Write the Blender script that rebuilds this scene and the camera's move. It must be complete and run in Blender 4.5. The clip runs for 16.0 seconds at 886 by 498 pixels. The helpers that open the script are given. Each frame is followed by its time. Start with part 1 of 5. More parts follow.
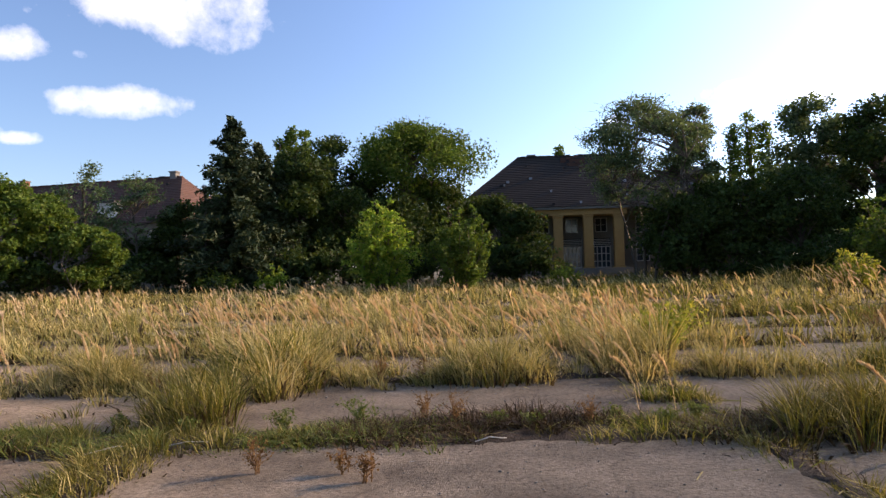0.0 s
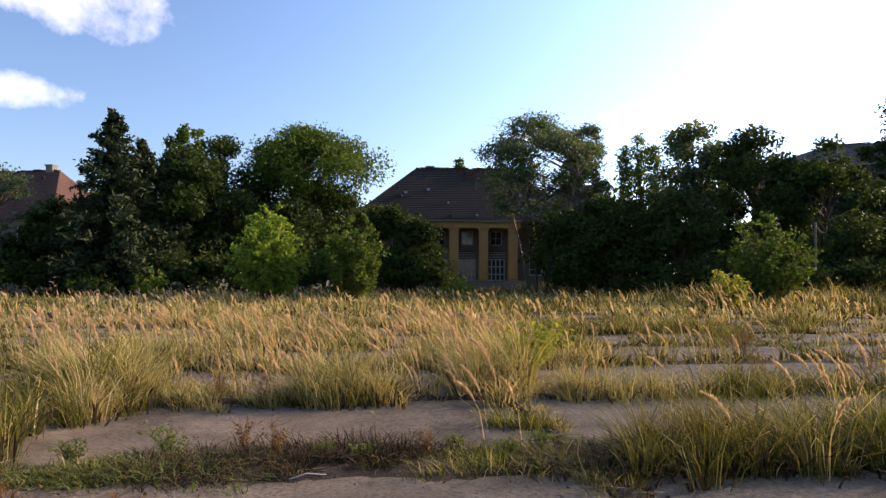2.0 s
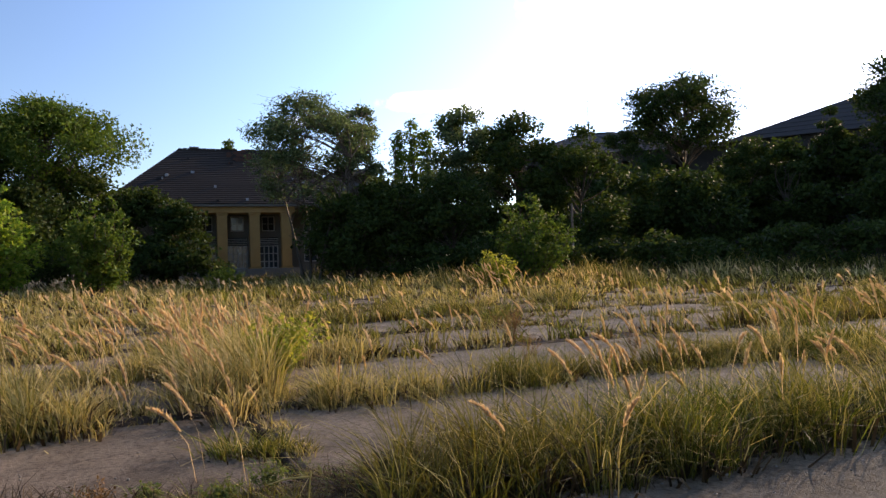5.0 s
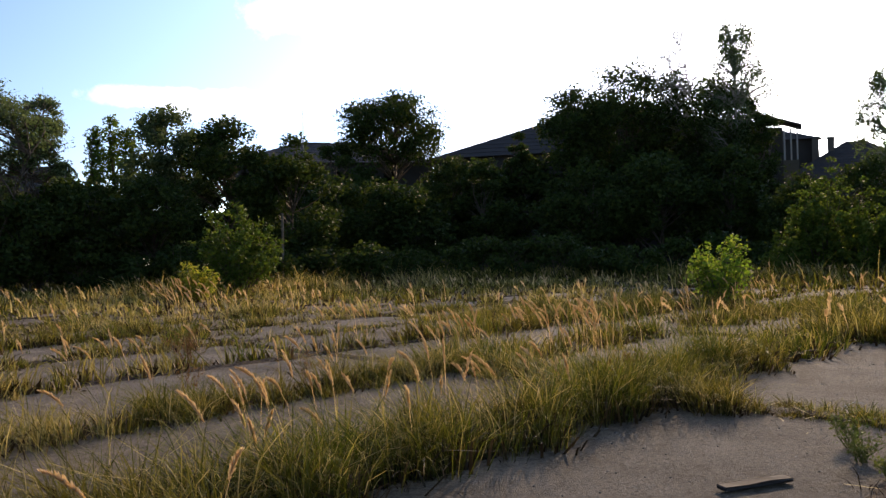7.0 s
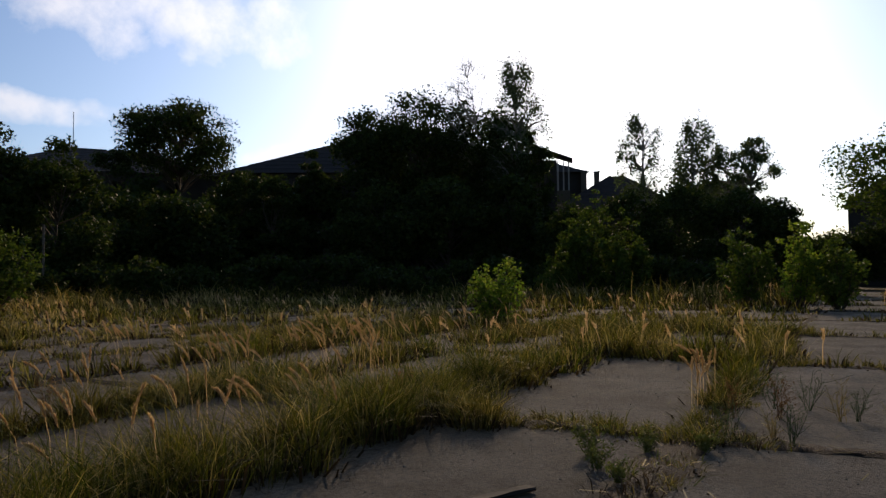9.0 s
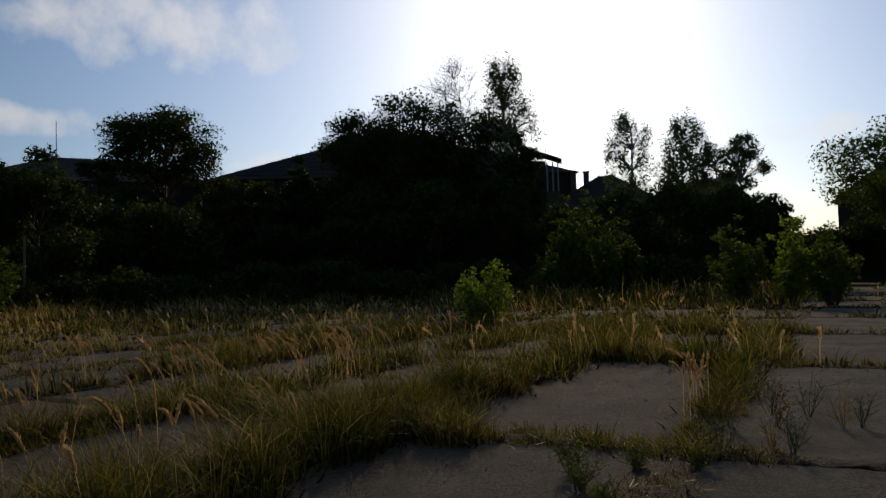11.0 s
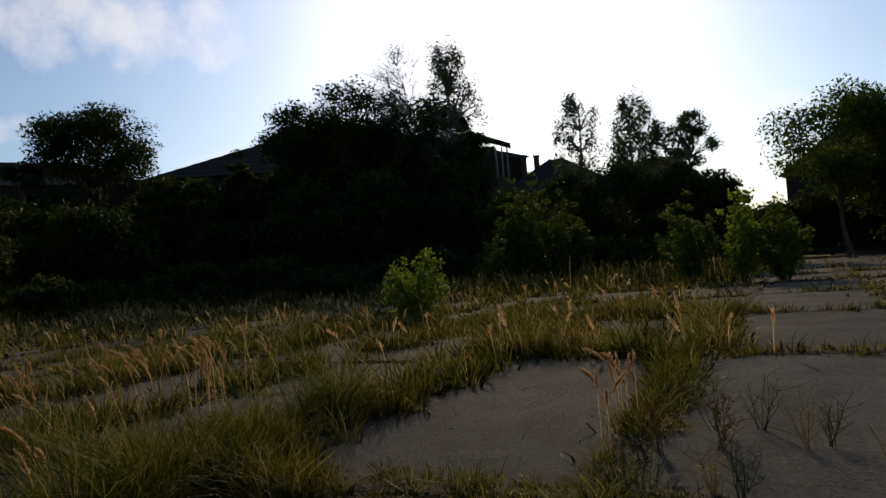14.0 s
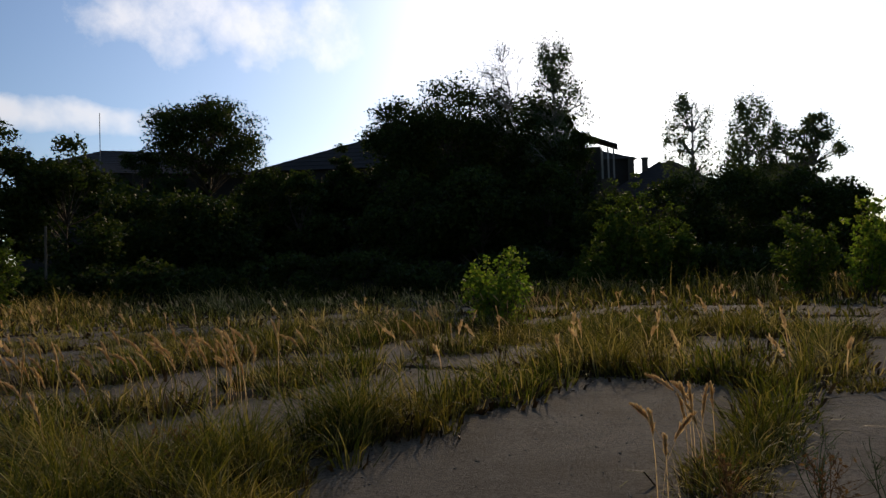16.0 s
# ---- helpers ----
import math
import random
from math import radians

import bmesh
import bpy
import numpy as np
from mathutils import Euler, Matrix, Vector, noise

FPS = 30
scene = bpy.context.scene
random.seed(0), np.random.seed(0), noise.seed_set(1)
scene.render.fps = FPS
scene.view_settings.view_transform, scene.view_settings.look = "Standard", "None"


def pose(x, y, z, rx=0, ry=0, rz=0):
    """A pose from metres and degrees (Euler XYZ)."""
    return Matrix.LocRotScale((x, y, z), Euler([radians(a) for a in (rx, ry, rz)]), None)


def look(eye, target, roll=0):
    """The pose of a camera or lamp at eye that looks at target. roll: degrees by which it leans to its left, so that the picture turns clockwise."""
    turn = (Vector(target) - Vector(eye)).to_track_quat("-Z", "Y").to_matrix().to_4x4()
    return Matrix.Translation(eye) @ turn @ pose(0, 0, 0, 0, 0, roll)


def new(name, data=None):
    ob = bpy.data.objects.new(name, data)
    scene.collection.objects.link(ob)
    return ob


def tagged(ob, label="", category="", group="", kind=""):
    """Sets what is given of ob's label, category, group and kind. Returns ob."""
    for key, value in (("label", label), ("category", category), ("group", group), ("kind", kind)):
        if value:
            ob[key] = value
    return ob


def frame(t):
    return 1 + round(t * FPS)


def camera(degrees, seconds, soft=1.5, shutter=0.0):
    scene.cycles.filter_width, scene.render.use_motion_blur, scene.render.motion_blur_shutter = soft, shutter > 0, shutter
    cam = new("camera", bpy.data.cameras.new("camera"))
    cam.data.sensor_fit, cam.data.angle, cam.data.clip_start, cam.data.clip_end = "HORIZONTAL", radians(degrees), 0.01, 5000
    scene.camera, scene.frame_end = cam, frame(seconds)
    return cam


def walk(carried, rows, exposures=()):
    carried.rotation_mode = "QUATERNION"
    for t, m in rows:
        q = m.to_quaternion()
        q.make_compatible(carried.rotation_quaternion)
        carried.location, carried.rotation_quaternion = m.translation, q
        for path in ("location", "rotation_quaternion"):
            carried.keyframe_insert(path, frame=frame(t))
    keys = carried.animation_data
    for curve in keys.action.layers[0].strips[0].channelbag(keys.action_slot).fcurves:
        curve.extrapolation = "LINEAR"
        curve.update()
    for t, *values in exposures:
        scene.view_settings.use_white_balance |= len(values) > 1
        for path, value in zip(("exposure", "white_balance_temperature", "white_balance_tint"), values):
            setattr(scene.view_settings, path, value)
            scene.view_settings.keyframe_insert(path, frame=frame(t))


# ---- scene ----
cam = camera(61.7, 16.0, soft=1.4)
PATH = [
    (0, (0.649, -0.228, 1.383), (0.458, 1.763, 1.433), -1.5),
    (0.5, (0.825, -0.116, 1.399), (0.756, 1.882, 1.449), -0.6),
    (1, (0.908, 0.096, 1.395), (0.983, 2.094, 1.439), -0.5),
    (1.5, (0.987, 0.277, 1.395), (1.108, 2.273, 1.458), -2.5),
    (2, (1.16, 0.401, 1.417), (1.235, 2.399, 1.49), 0.2),
    (2.5, (1.264, 0.592, 1.415), (1.337, 2.59, 1.442), -0.4),
    (3, (1.288, 0.895, 1.419), (1.38, 2.892, 1.47), -2.1),
    (3.5, (1.39, 1.154, 1.403), (1.485, 3.151, 1.448), -1.6),
    (4, (1.511, 1.408, 1.413), (1.569, 3.406, 1.46), -0.8),
    (4.5, (1.627, 1.743, 1.395), (2.028, 3.702, 1.429), -2.2),
    (5, (1.737, 1.796, 1.395), (2.391, 3.686, 1.422), -1.5),
    (5.2, (1.782, 1.787, 1.395), (2.547, 3.635, 1.419), -0.9),
    (7.3, (2.43, 1.647, 1.574), (3.809, 3.094, 1.623), -1.6),
    (7.5, (2.438, 1.617, 1.55), (3.878, 3.004, 1.615), -1.7),
    (8, (2.472, 1.565, 1.554), (4.039, 2.805, 1.63), -1.8),
    (8.5, (2.521, 1.539, 1.539), (4.163, 2.678, 1.62), -1.9),
    (9, (2.594, 1.564, 1.555), (4.258, 2.671, 1.628), -0.6),
    (9.2, (2.626, 1.55, 1.557), (4.29, 2.657, 1.631), -0.3),
    (11.3, (3.332, 1.734, 1.56), (5.004, 2.829, 1.644), -2.1),
    (11.5, (3.437, 1.764, 1.542), (5.084, 2.896, 1.612), -2.9),
    (12, (3.812, 1.907, 1.56), (5.45, 3.051, 1.648), -3.5),
    (12.5, (4.234, 1.93, 1.553), (5.887, 3.052, 1.65), -4.0),
    (13, (4.718, 1.853, 1.528), (6.353, 3.0, 1.617), -1.6),
    (13.5, (5.069, 1.886, 1.502), (6.776, 2.926, 1.544), -2.4),
    (14, (5.378, 1.921, 1.507), (7.11, 2.92, 1.559), -4.5),
    (14.5, (5.803, 1.899, 1.501), (7.431, 3.058, 1.57), -1.2),
    (15, (6.111, 1.935, 1.481), (7.711, 3.135, 1.513), -2.8),
    (15.5, (6.437, 2.069, 1.477), (8.028, 3.279, 1.552), -1.5),
    (16, (6.776, 2.116, 1.438), (8.352, 3.345, 1.506), -1.8),
]
walk(cam, [(t, look(eye, target, roll)) for t, eye, target, roll in PATH],
     exposures=[(0, 0.7, 6900, 23), (4.2, 0.64, 6850, 23), (5.2, 0.5, 6900, 21), (7.3, 0.06, 7000, 20), (9.2, -1.3, 6900, 16), (11.3, -1.85, 6950, 12),
                (13.0, -1.72, 6950, 12), (14.0, -1.52, 6950, 13), (16, -1.22, 6950, 14)])

# ---------------------------------------------------------------- world and sun
SUN_AZ, SUN_EL = 66.0, 23.0                       # clockwise from +y, above the horizon
sun_dir = Vector((math.sin(radians(SUN_AZ)) * math.cos(radians(SUN_EL)),
                  math.cos(radians(SUN_AZ)) * math.cos(radians(SUN_EL)), math.sin(radians(SUN_EL))))
sun = new("sun", bpy.data.lights.new("sun", "SUN"))
sun.data.energy, sun.data.angle, sun.data.color = 5.0, radians(0.6), (1.0, 0.79, 0.52)
sun.matrix_world = look(sun_dir * 100, (0, 0, 0))


def nod(nt, kind, **values):
    n = nt.nodes.new(kind)
    for k, v in values.items():
        if k in n.inputs:
            n.inputs[k].default_value = v
    return n


def math_node(nt, op, a, b=None, clamp=False):
    n = nt.nodes.new("ShaderNodeMath")
    n.operation, n.use_clamp = op, clamp
    for i, v in enumerate((a, b)):
        if v is None:
            continue
        if isinstance(v, (int, float)):
            n.inputs[i].default_value = v
        else:
            nt.links.new(v, n.inputs[i])
    return n.outputs[0]


def ramp(nt, fac, stops):
    r = nt.nodes.new("ShaderNodeValToRGB")
    while len(r.color_ramp.elements) < len(stops):
        r.color_ramp.elements.new(0.5)
    for e, (p, c) in zip(r.color_ramp.elements, stops):
        e.position, e.color = p, (*c, 1)
    nt.links.new(fac, r.inputs[0])
    return r.outputs[0]


def mixc(nt, fac, a, b, mode="MIX"):
    m = nt.nodes.new("ShaderNodeMix")
    m.data_type, m.blend_type = "RGBA", mode
    for i, v in ((0, fac), (6, a), (7, b)):
        if isinstance(v, (int, float)):
            m.inputs[i].default_value = v
        elif isinstance(v, tuple):
            m.inputs[i].default_value = (*v, 1)
        else:
            nt.links.new(v, m.inputs[i])
    return m.outputs[2]


world = bpy.data.worlds.new("sky")
scene.world = world
world.use_nodes = True
wn = world.node_tree
wn.nodes.clear()
sky = wn.nodes.new("ShaderNodeTexSky")
sky.sky_type, sky.sun_disc = "NISHITA", False
sky.sun_elevation, sky.sun_rotation = radians(SUN_EL), radians(SUN_AZ)
sky.air_density, sky.dust_density, sky.ozone_density = 1.0, 0.7, 4.5
coord = wn.nodes.new("ShaderNodeTexCoord")
warp = nod(wn, "ShaderNodeTexNoise", Scale=15.0, Detail=8.0, Roughness=0.6)
wn.links.new(coord.outputs["Generated"], warp.inputs["Vector"])


def dot(vec):
    n = wn.nodes.new("ShaderNodeVectorMath")
    n.operation = "DOT_PRODUCT"
    n.inputs[1].default_value = vec
    wn.links.new(coord.outputs["Generated"], n.inputs[0])
    return n.outputs["Value"]


# cumulus: azimuth, elevation, half width, half height in degrees
CLOUDS = [(-25, 19.6, 7.6, 2.7), (-36.5, 15.4, 3.2, 1.1), (-28.8, 12.2, 4.4, 1.15), (-31.5, 15.2, 0.8, .45), (-38.5, 9.8, 2.6, 1.0), (-35.5, 9.4, 1.6, .5),
          (36.8, 18.6, 10.0, 2.9), (26.0, 11.6, 6.0, 1.1), (44, 9.0, 3.0, 1.0), (84, 9.5, 4.0, 1.0), (8, 10.6, 1.0, .5), (19.0, 12.0, 5.0, .8)]
cloud = None
for az, el, wa, wb in CLOUDS:
    a, e = radians(az), radians(el)
    c = Vector((math.sin(a) * math.cos(e), math.cos(a) * math.cos(e), math.sin(e)))
    tx = Vector((math.cos(a), -math.sin(a), 0))
    tz = tx.cross(c)
    u = math_node(wn, "DIVIDE", dot(tx), math.sin(radians(wa)))
    v = math_node(wn, "DIVIDE", dot(tz), math.sin(radians(wb)))
    r2 = math_node(wn, "ADD", math_node(wn, "MULTIPLY", u, u), math_node(wn, "MULTIPLY", v, v))
    front = math_node(wn, "GREATER_THAN", dot(c), 0.3)
    m = math_node(wn, "SUBTRACT", 1.25, r2)
    m = math_node(wn, "ADD", m, math_node(wn, "MULTIPLY", math_node(wn, "SUBTRACT", warp.outputs[0], 0.52), 4.6))
    m = math_node(wn, "MULTIPLY", math_node(wn, "MULTIPLY", m, 0.36, True), front)
    cloud = m if cloud is None else math_node(wn, "MAXIMUM", cloud, m)
cloud_col = ramp(wn, cloud, [(0.1, (8.6, 8.7, 9.0)), (0.5, (8.8, 8.9, 9.1)), (1.0, (6.6, 6.9, 7.7))])
soft_cloud = math_node(wn, "MULTIPLY", math_node(wn, "SMOOTH_MIN", math_node(wn, "MULTIPLY", cloud, 1.3), 1.0), 0.9)
bg = wn.nodes.new("ShaderNodeBackground")
bg.inputs[1].default_value = 0.138
# bright haze round the low sun: sky and cloud grow lighter towards it
haze = math_node(wn, "POWER", math_node(wn, "MAXIMUM", dot(sun_dir), 0.0), 2.2)
gain = math_node(wn, "ADD", math_node(wn, "MULTIPLY", haze, 1.6), 1.0)
lit = wn.nodes.new("ShaderNodeVectorMath")
lit.operation = "SCALE"
wn.links.new(mixc(wn, soft_cloud, sky.outputs[0], cloud_col), lit.inputs[0])
wn.links.new(gain, lit.inputs["Scale"])
wn.links.new(lit.outputs[0], bg.inputs[0])
wo = wn.nodes.new("ShaderNodeOutputWorld")
wn.links.new(bg.outputs[0], wo.inputs[0])


# ---------------------------------------------------------------- materials
def material(name, rough=0.9):
    m = bpy.data.materials.new(name)
    m.use_nodes = True
    nt = m.node_tree
    b = nt.nodes["Principled BSDF"]
    b.inputs["Roughness"].default_value = rough
    b.inputs["Specular IOR Level"].default_value = 0.25
    return m, nt, b


def noise_tex(nt, scale, detail=4.0, rough=0.6, space="Object"):
    tc = nt.nodes.new("ShaderNodeTexCoord")
    n = nod(nt, "ShaderNodeTexNoise", Scale=scale, Detail=detail, Roughness=rough)
    nt.links.new(tc.outputs[space], n.inputs["Vector"])
    return n.outputs[0]


def world_noise(nt, scale, detail=4.0, rough=0.6):
    g = nt.nodes.new("ShaderNodeNewGeometry")
    n = nod(nt, "ShaderNodeTexNoise", Scale=scale, Detail=detail, Roughness=rough)
    nt.links.new(g.outputs["Position"], n.inputs["Vector"])
    return n.outputs[0]


def bump(nt, b, height, strength=0.4, dist=0.01):
    n = nod(nt, "ShaderNodeBump", Strength=strength, Distance=dist)
    nt.links.new(height, n.inputs["Height"])
    nt.links.new(n.outputs[0], b.inputs["Normal"])


def plain(name, col, col2, scale=6.0, rough=0.85, metal=0.0):
    m, nt, b = material(name, rough)
    f = mixc(nt, world_noise(nt, scale), col, col2)
    f = mixc(nt, math_node(nt, "MULTIPLY", world_noise(nt, scale * 9), 0.35), f, tuple(c * 0.45 for c in col))
    nt.links.new(f, b.inputs["Base Color"])
    b.inputs["Metallic"].default_value = metal
    bump(nt, b, world_noise(nt, scale * 9), 0.3)
    return m


def foliage(name, stops, transl=0.45, patch=None, patch_scale=0.25, rough=0.6, through_col=(1.0, 0.95, 0.55)):
    """Leaves or blades: each island its own shade, light shining through."""
    m, nt, b = material(name, rough)
    b.inputs["Specular IOR Level"].default_value = 0.1
    g = nt.nodes.new("ShaderNodeNewGeometry")
    col = ramp(nt, g.outputs["Random Per Island"], stops)
    if patch:
        n = world_noise(nt, patch_scale, 3)
        f = ramp(nt, n, [(0.40, (0, 0, 0)), (0.62, (1, 1, 1))])
        col = mixc(nt, f, col, mixc(nt, g.outputs["Random Per Island"], patch[0], patch[1]))
    nt.links.new(col, b.inputs["Base Color"])
    t = nt.nodes.new("ShaderNodeBsdfTranslucent")
    nt.links.new(mixc(nt, 1.0, col, through_col, "MULTIPLY"), t.inputs[0])
    mix = nt.nodes.new("ShaderNodeMixShader")
    mix.inputs[0].default_value = transl
    nt.links.new(b.outputs[0], mix.inputs[1])
    nt.links.new(t.outputs[0], mix.inputs[2])
    nt.links.new(mix.outputs[0], nt.nodes["Material Output"].inputs[0])
    return m


def slab_material():
    m, nt, b = material("weathered_concrete", 0.92)
    oi = nt.nodes.new("ShaderNodeObjectInfo")
    base = ramp(nt, oi.outputs["Random"], [(0.0, (0.22, 0.172, 0.122)), (0.5, (0.27, 0.212, 0.15)), (1.0, (0.325, 0.258, 0.185))])
    big = ramp(nt, world_noise(nt, 0.9, 5, 0.65), [(0.36, (0.5, 0.47, 0.42)), (0.62, (1.12, 1.08, 1.02))])
    col = mixc(nt, 1.0, base, big, "MULTIPLY")
    fine = ramp(nt, world_noise(nt, 26, 6, 0.7), [(0.38, (0.45, 0.42, 0.37)), (0.52, (1, 1, 1)), (0.70, (1.22, 1.2, 1.15))])
    col = mixc(nt, 0.8, col, fine, "MULTIPLY")
    grain = ramp(nt, world_noise(nt, 110, 4, 0.7), [(0.38, (0.6, 0.57, 0.53)), (0.5, (1, 1, 1)), (0.64, (1.3, 1.28, 1.24))])
    col = mixc(nt, 0.75, col, grain, "MULTIPLY")
    moss = ramp(nt, world_noise(nt, 2.3, 6, 0.7), [(0.58, (0, 0, 0)), (0.72, (1, 1, 1))])
    col = mixc(nt, math_node(nt, "MULTIPLY", moss, 0.55), col, (0.085, 0.078, 0.05))
    lichen = ramp(nt, world_noise(nt, 3.1, 7, 0.72), [(0.66, (0, 0, 0)), (0.70, (1, 1, 1))])
    col = mixc(nt, math_node(nt, "MULTIPLY", lichen, 0.6), col, (0.42, 0.40, 0.36))
    v = nod(nt, "ShaderNodeTexVoronoi", Scale=17.0)
    g = nt.nodes.new("ShaderNodeNewGeometry")
    nt.links.new(g.outputs["Position"], v.inputs["Vector"])
    peb = ramp(nt, v.outputs["Distance"], [(0.06, (0.35, 0.31, 0.27)), (0.11, (1, 1, 1))])
    col = mixc(nt, 0.6, col, peb, "MULTIPLY")
    crack = nod(nt, "ShaderNodeTexVoronoi", Scale=0.42)
    crack.feature = "DISTANCE_TO_EDGE"
    wob = nt.nodes.new("ShaderNodeVectorMath")
    wob.operation = "ADD"
    wt = nod(nt, "ShaderNodeTexNoise", Scale=1.7, Detail=5.0)
    nt.links.new(g.outputs["Position"], wt.inputs["Vector"])
    nt.links.new(g.outputs["Position"], wob.inputs[0])
    nt.links.new(wt.outputs["Color"], wob.inputs[1])
    nt.links.new(wob.outputs[0], crack.inputs["Vector"])
    ck = ramp(nt, crack.outputs["Distance"], [(0.004, (0.3, 0.27, 0.22)), (0.012, (1, 1, 1))])
    col = mixc(nt, 0.35, col, ck, "MULTIPLY")
    nt.links.new(col, b.inputs["Base Color"])
    b.inputs["Diffuse Roughness"].default_value = 1.0
    bump(nt, b, world_noise(nt, 40, 7, 0.75), 0.8, 0.02)
    return m


MAT_SLAB = slab_material()


def ground_material():
    m, nt, b = material("field_soil", 1.0)
    c = ramp(nt, world_noise(nt, 0.5, 6, 0.65), [(0.35, (0.075, 0.06, 0.035)), (0.5, (0.14, 0.115, 0.06)), (0.68, (0.11, 0.115, 0.045))])
    c = mixc(nt, math_node(nt, "MULTIPLY", world_noise(nt, 18, 5), 0.6), c, (0.05, 0.04, 0.025))
    nt.links.new(c, b.inputs["Base Color"])
    bump(nt, b, world_noise(nt, 9, 8, 0.7), 0.8, 0.05)
    return m


MAT_GROUND = ground_material()
MAT_SOIL = plain("joint_earth", (0.024, 0.016, 0.010), (0.06, 0.040, 0.023), 5)
for n_ in MAT_SOIL.node_tree.nodes:
    if n_.bl_idname == "ShaderNodeBump":
        n_.inputs["Strength"].default_value, n_.inputs["Distance"].default_value = 1.0, 0.05
MAT_THATCH = foliage("dead_grass_thatch", [(0, (0.03, 0.021, 0.011)), (0.6, (0.065, 0.042, 0.021)), (1, (0.15, 0.10, 0.05))], 0.12)
MAT_GRASS = foliage("green_grass", [(0, (0.028, 0.042, 0.008)), (0.4, (0.07, 0.095, 0.014)), (0.8, (0.165, 0.18, 0.03)), (1, (0.40, 0.32, 0.11))], 0.4,
                    ((0.06, 0.06, 0.014), (0.22, 0.18, 0.05)), 0.5, through_col=(1.0, 0.96, 0.4))
MAT_STRAW = foliage("dry_grass", [(0, (0.13, 0.12, 0.038)), (0.3, (0.34, 0.28, 0.105)), (0.7, (0.60, 0.46, 0.20)), (1, (0.80, 0.63, 0.31))], 0.34,
                    ((0.15, 0.155, 0.04), (0.42, 0.35, 0.13)), 0.22)
MAT_PLUME = foliage("reed_plume", [(0, (0.55, 0.41, 0.24)), (0.6, (0.70, 0.54, 0.33)), (1, (0.82, 0.66, 0.42))], 0.5, through_col=(1.0, 0.86, 0.58))
MAT_BARK = plain("bark", (0.07, 0.055, 0.04), (0.14, 0.115, 0.085), 5)
MAT_BIRCHBARK = plain("birch_bark", (0.42, 0.40, 0.37), (0.2, 0.18, 0.16), 4)
LEAF_DARK = foliage("dark_leaves", [(0, (0.022, 0.042, 0.010)), (0.6, (0.042, 0.07, 0.017)), (1, (0.08, 0.108, 0.026))], 0.36)
LEAF_MID = foliage("green_leaves", [(0, (0.05, 0.09, 0.015)), (0.6, (0.09, 0.15, 0.026)), (1, (0.16, 0.21, 0.045))], 0.45)
LEAF_LIGHT = foliage("bright_leaves", [(0, (0.10, 0.19, 0.024)), (0.6, (0.19, 0.30, 0.042)), (1, (0.34, 0.40, 0.08))], 0.6)
LEAF_YELLOW = foliage("yellowing_leaves", [(0, (0.16, 0.22, 0.03)), (0.6, (0.29, 0.33, 0.05)), (1, (0.48, 0.42, 0.09))], 0.6)
LEAF_GREY = foliage("grey_green_leaves", [(0, (0.065, 0.10, 0.048)), (0.6, (0.10, 0.15, 0.072)), (1, (0.18, 0.235, 0.12))], 0.5)
LEAF_SPRUCE = foliage("spruce_needles", [(0, (0.02, 0.036, 0.016)), (1, (0.05, 0.068, 0.03))], 0.15)
LEAF_HERB = foliage("herb_leaves", [(0, (0.09, 0.13, 0.03)), (0.6, (0.15, 0.18, 0.05)), (1, (0.24, 0.24, 0.09))], 0.4)
LEAF_RUST = foliage("rusty_weeds", [(0, (0.12, 0.065, 0.028)), (1, (0.30, 0.17, 0.075))], 0.4)
MAT_OCHRE = plain("ochre_plaster", (0.56, 0.34, 0.11), (0.34, 0.18, 0.07), 1.5)
MAT_WALL = plain("grey_plaster", (0.19, 0.16, 0.12), (0.11, 0.095, 0.075), 1.2)
MAT_TILE = plain("clay_roof_tile", (0.044, 0.031, 0.022), (0.024, 0.020, 0.016), 1.4)
MAT_TILE_RED = plain("red_clay_roof_tile", (0.125, 0.056, 0.036), (0.06, 0.037, 0.028), 1.1)
MAT_ROOF_DARK = plain("dark_roofing", (0.05, 0.045, 0.042), (0.09, 0.075, 0.065), 1.0)
MAT_FRAME = plain("old_white_paint", (0.62, 0.60, 0.55), (0.45, 0.42, 0.36), 6, 0.6)
MAT_DARK = plain("unlit_interior", (0.025, 0.022, 0.02), (0.045, 0.04, 0.035), 2)
MAT_BRICK = plain("brick_masonry", (0.30, 0.13, 0.08), (0.2, 0.1, 0.07), 3)
# evenly darker than grey_plaster: far buildings, tower wall, lamp pole
MAT_WALL_DARK = plain("dark_plaster", (0.075, 0.068, 0.058), (0.045, 0.04, 0.036), 1.2)
MAT_METAL = plain("galvanised_steel", (0.32, 0.32, 0.31), (0.2, 0.19, 0.18), 5, 0.55, 0.6)
MAT_STONE = plain("step_stone", (0.25, 0.23, 0.2), (0.16, 0.15, 0.13), 2)
MAT_RUBBLE = plain("pale_rubble", (0.5, 0.5, 0.5), (0.3, 0.3, 0.3), 3)
mg, ntg, bg_ = material("window_glass", 0.08)
bg_.inputs["Base Color"].default_value = (0.05, 0.055, 0.06, 1)
bg_.inputs["Specular IOR Level"].default_value = 0.6
MAT_GLASS = mg


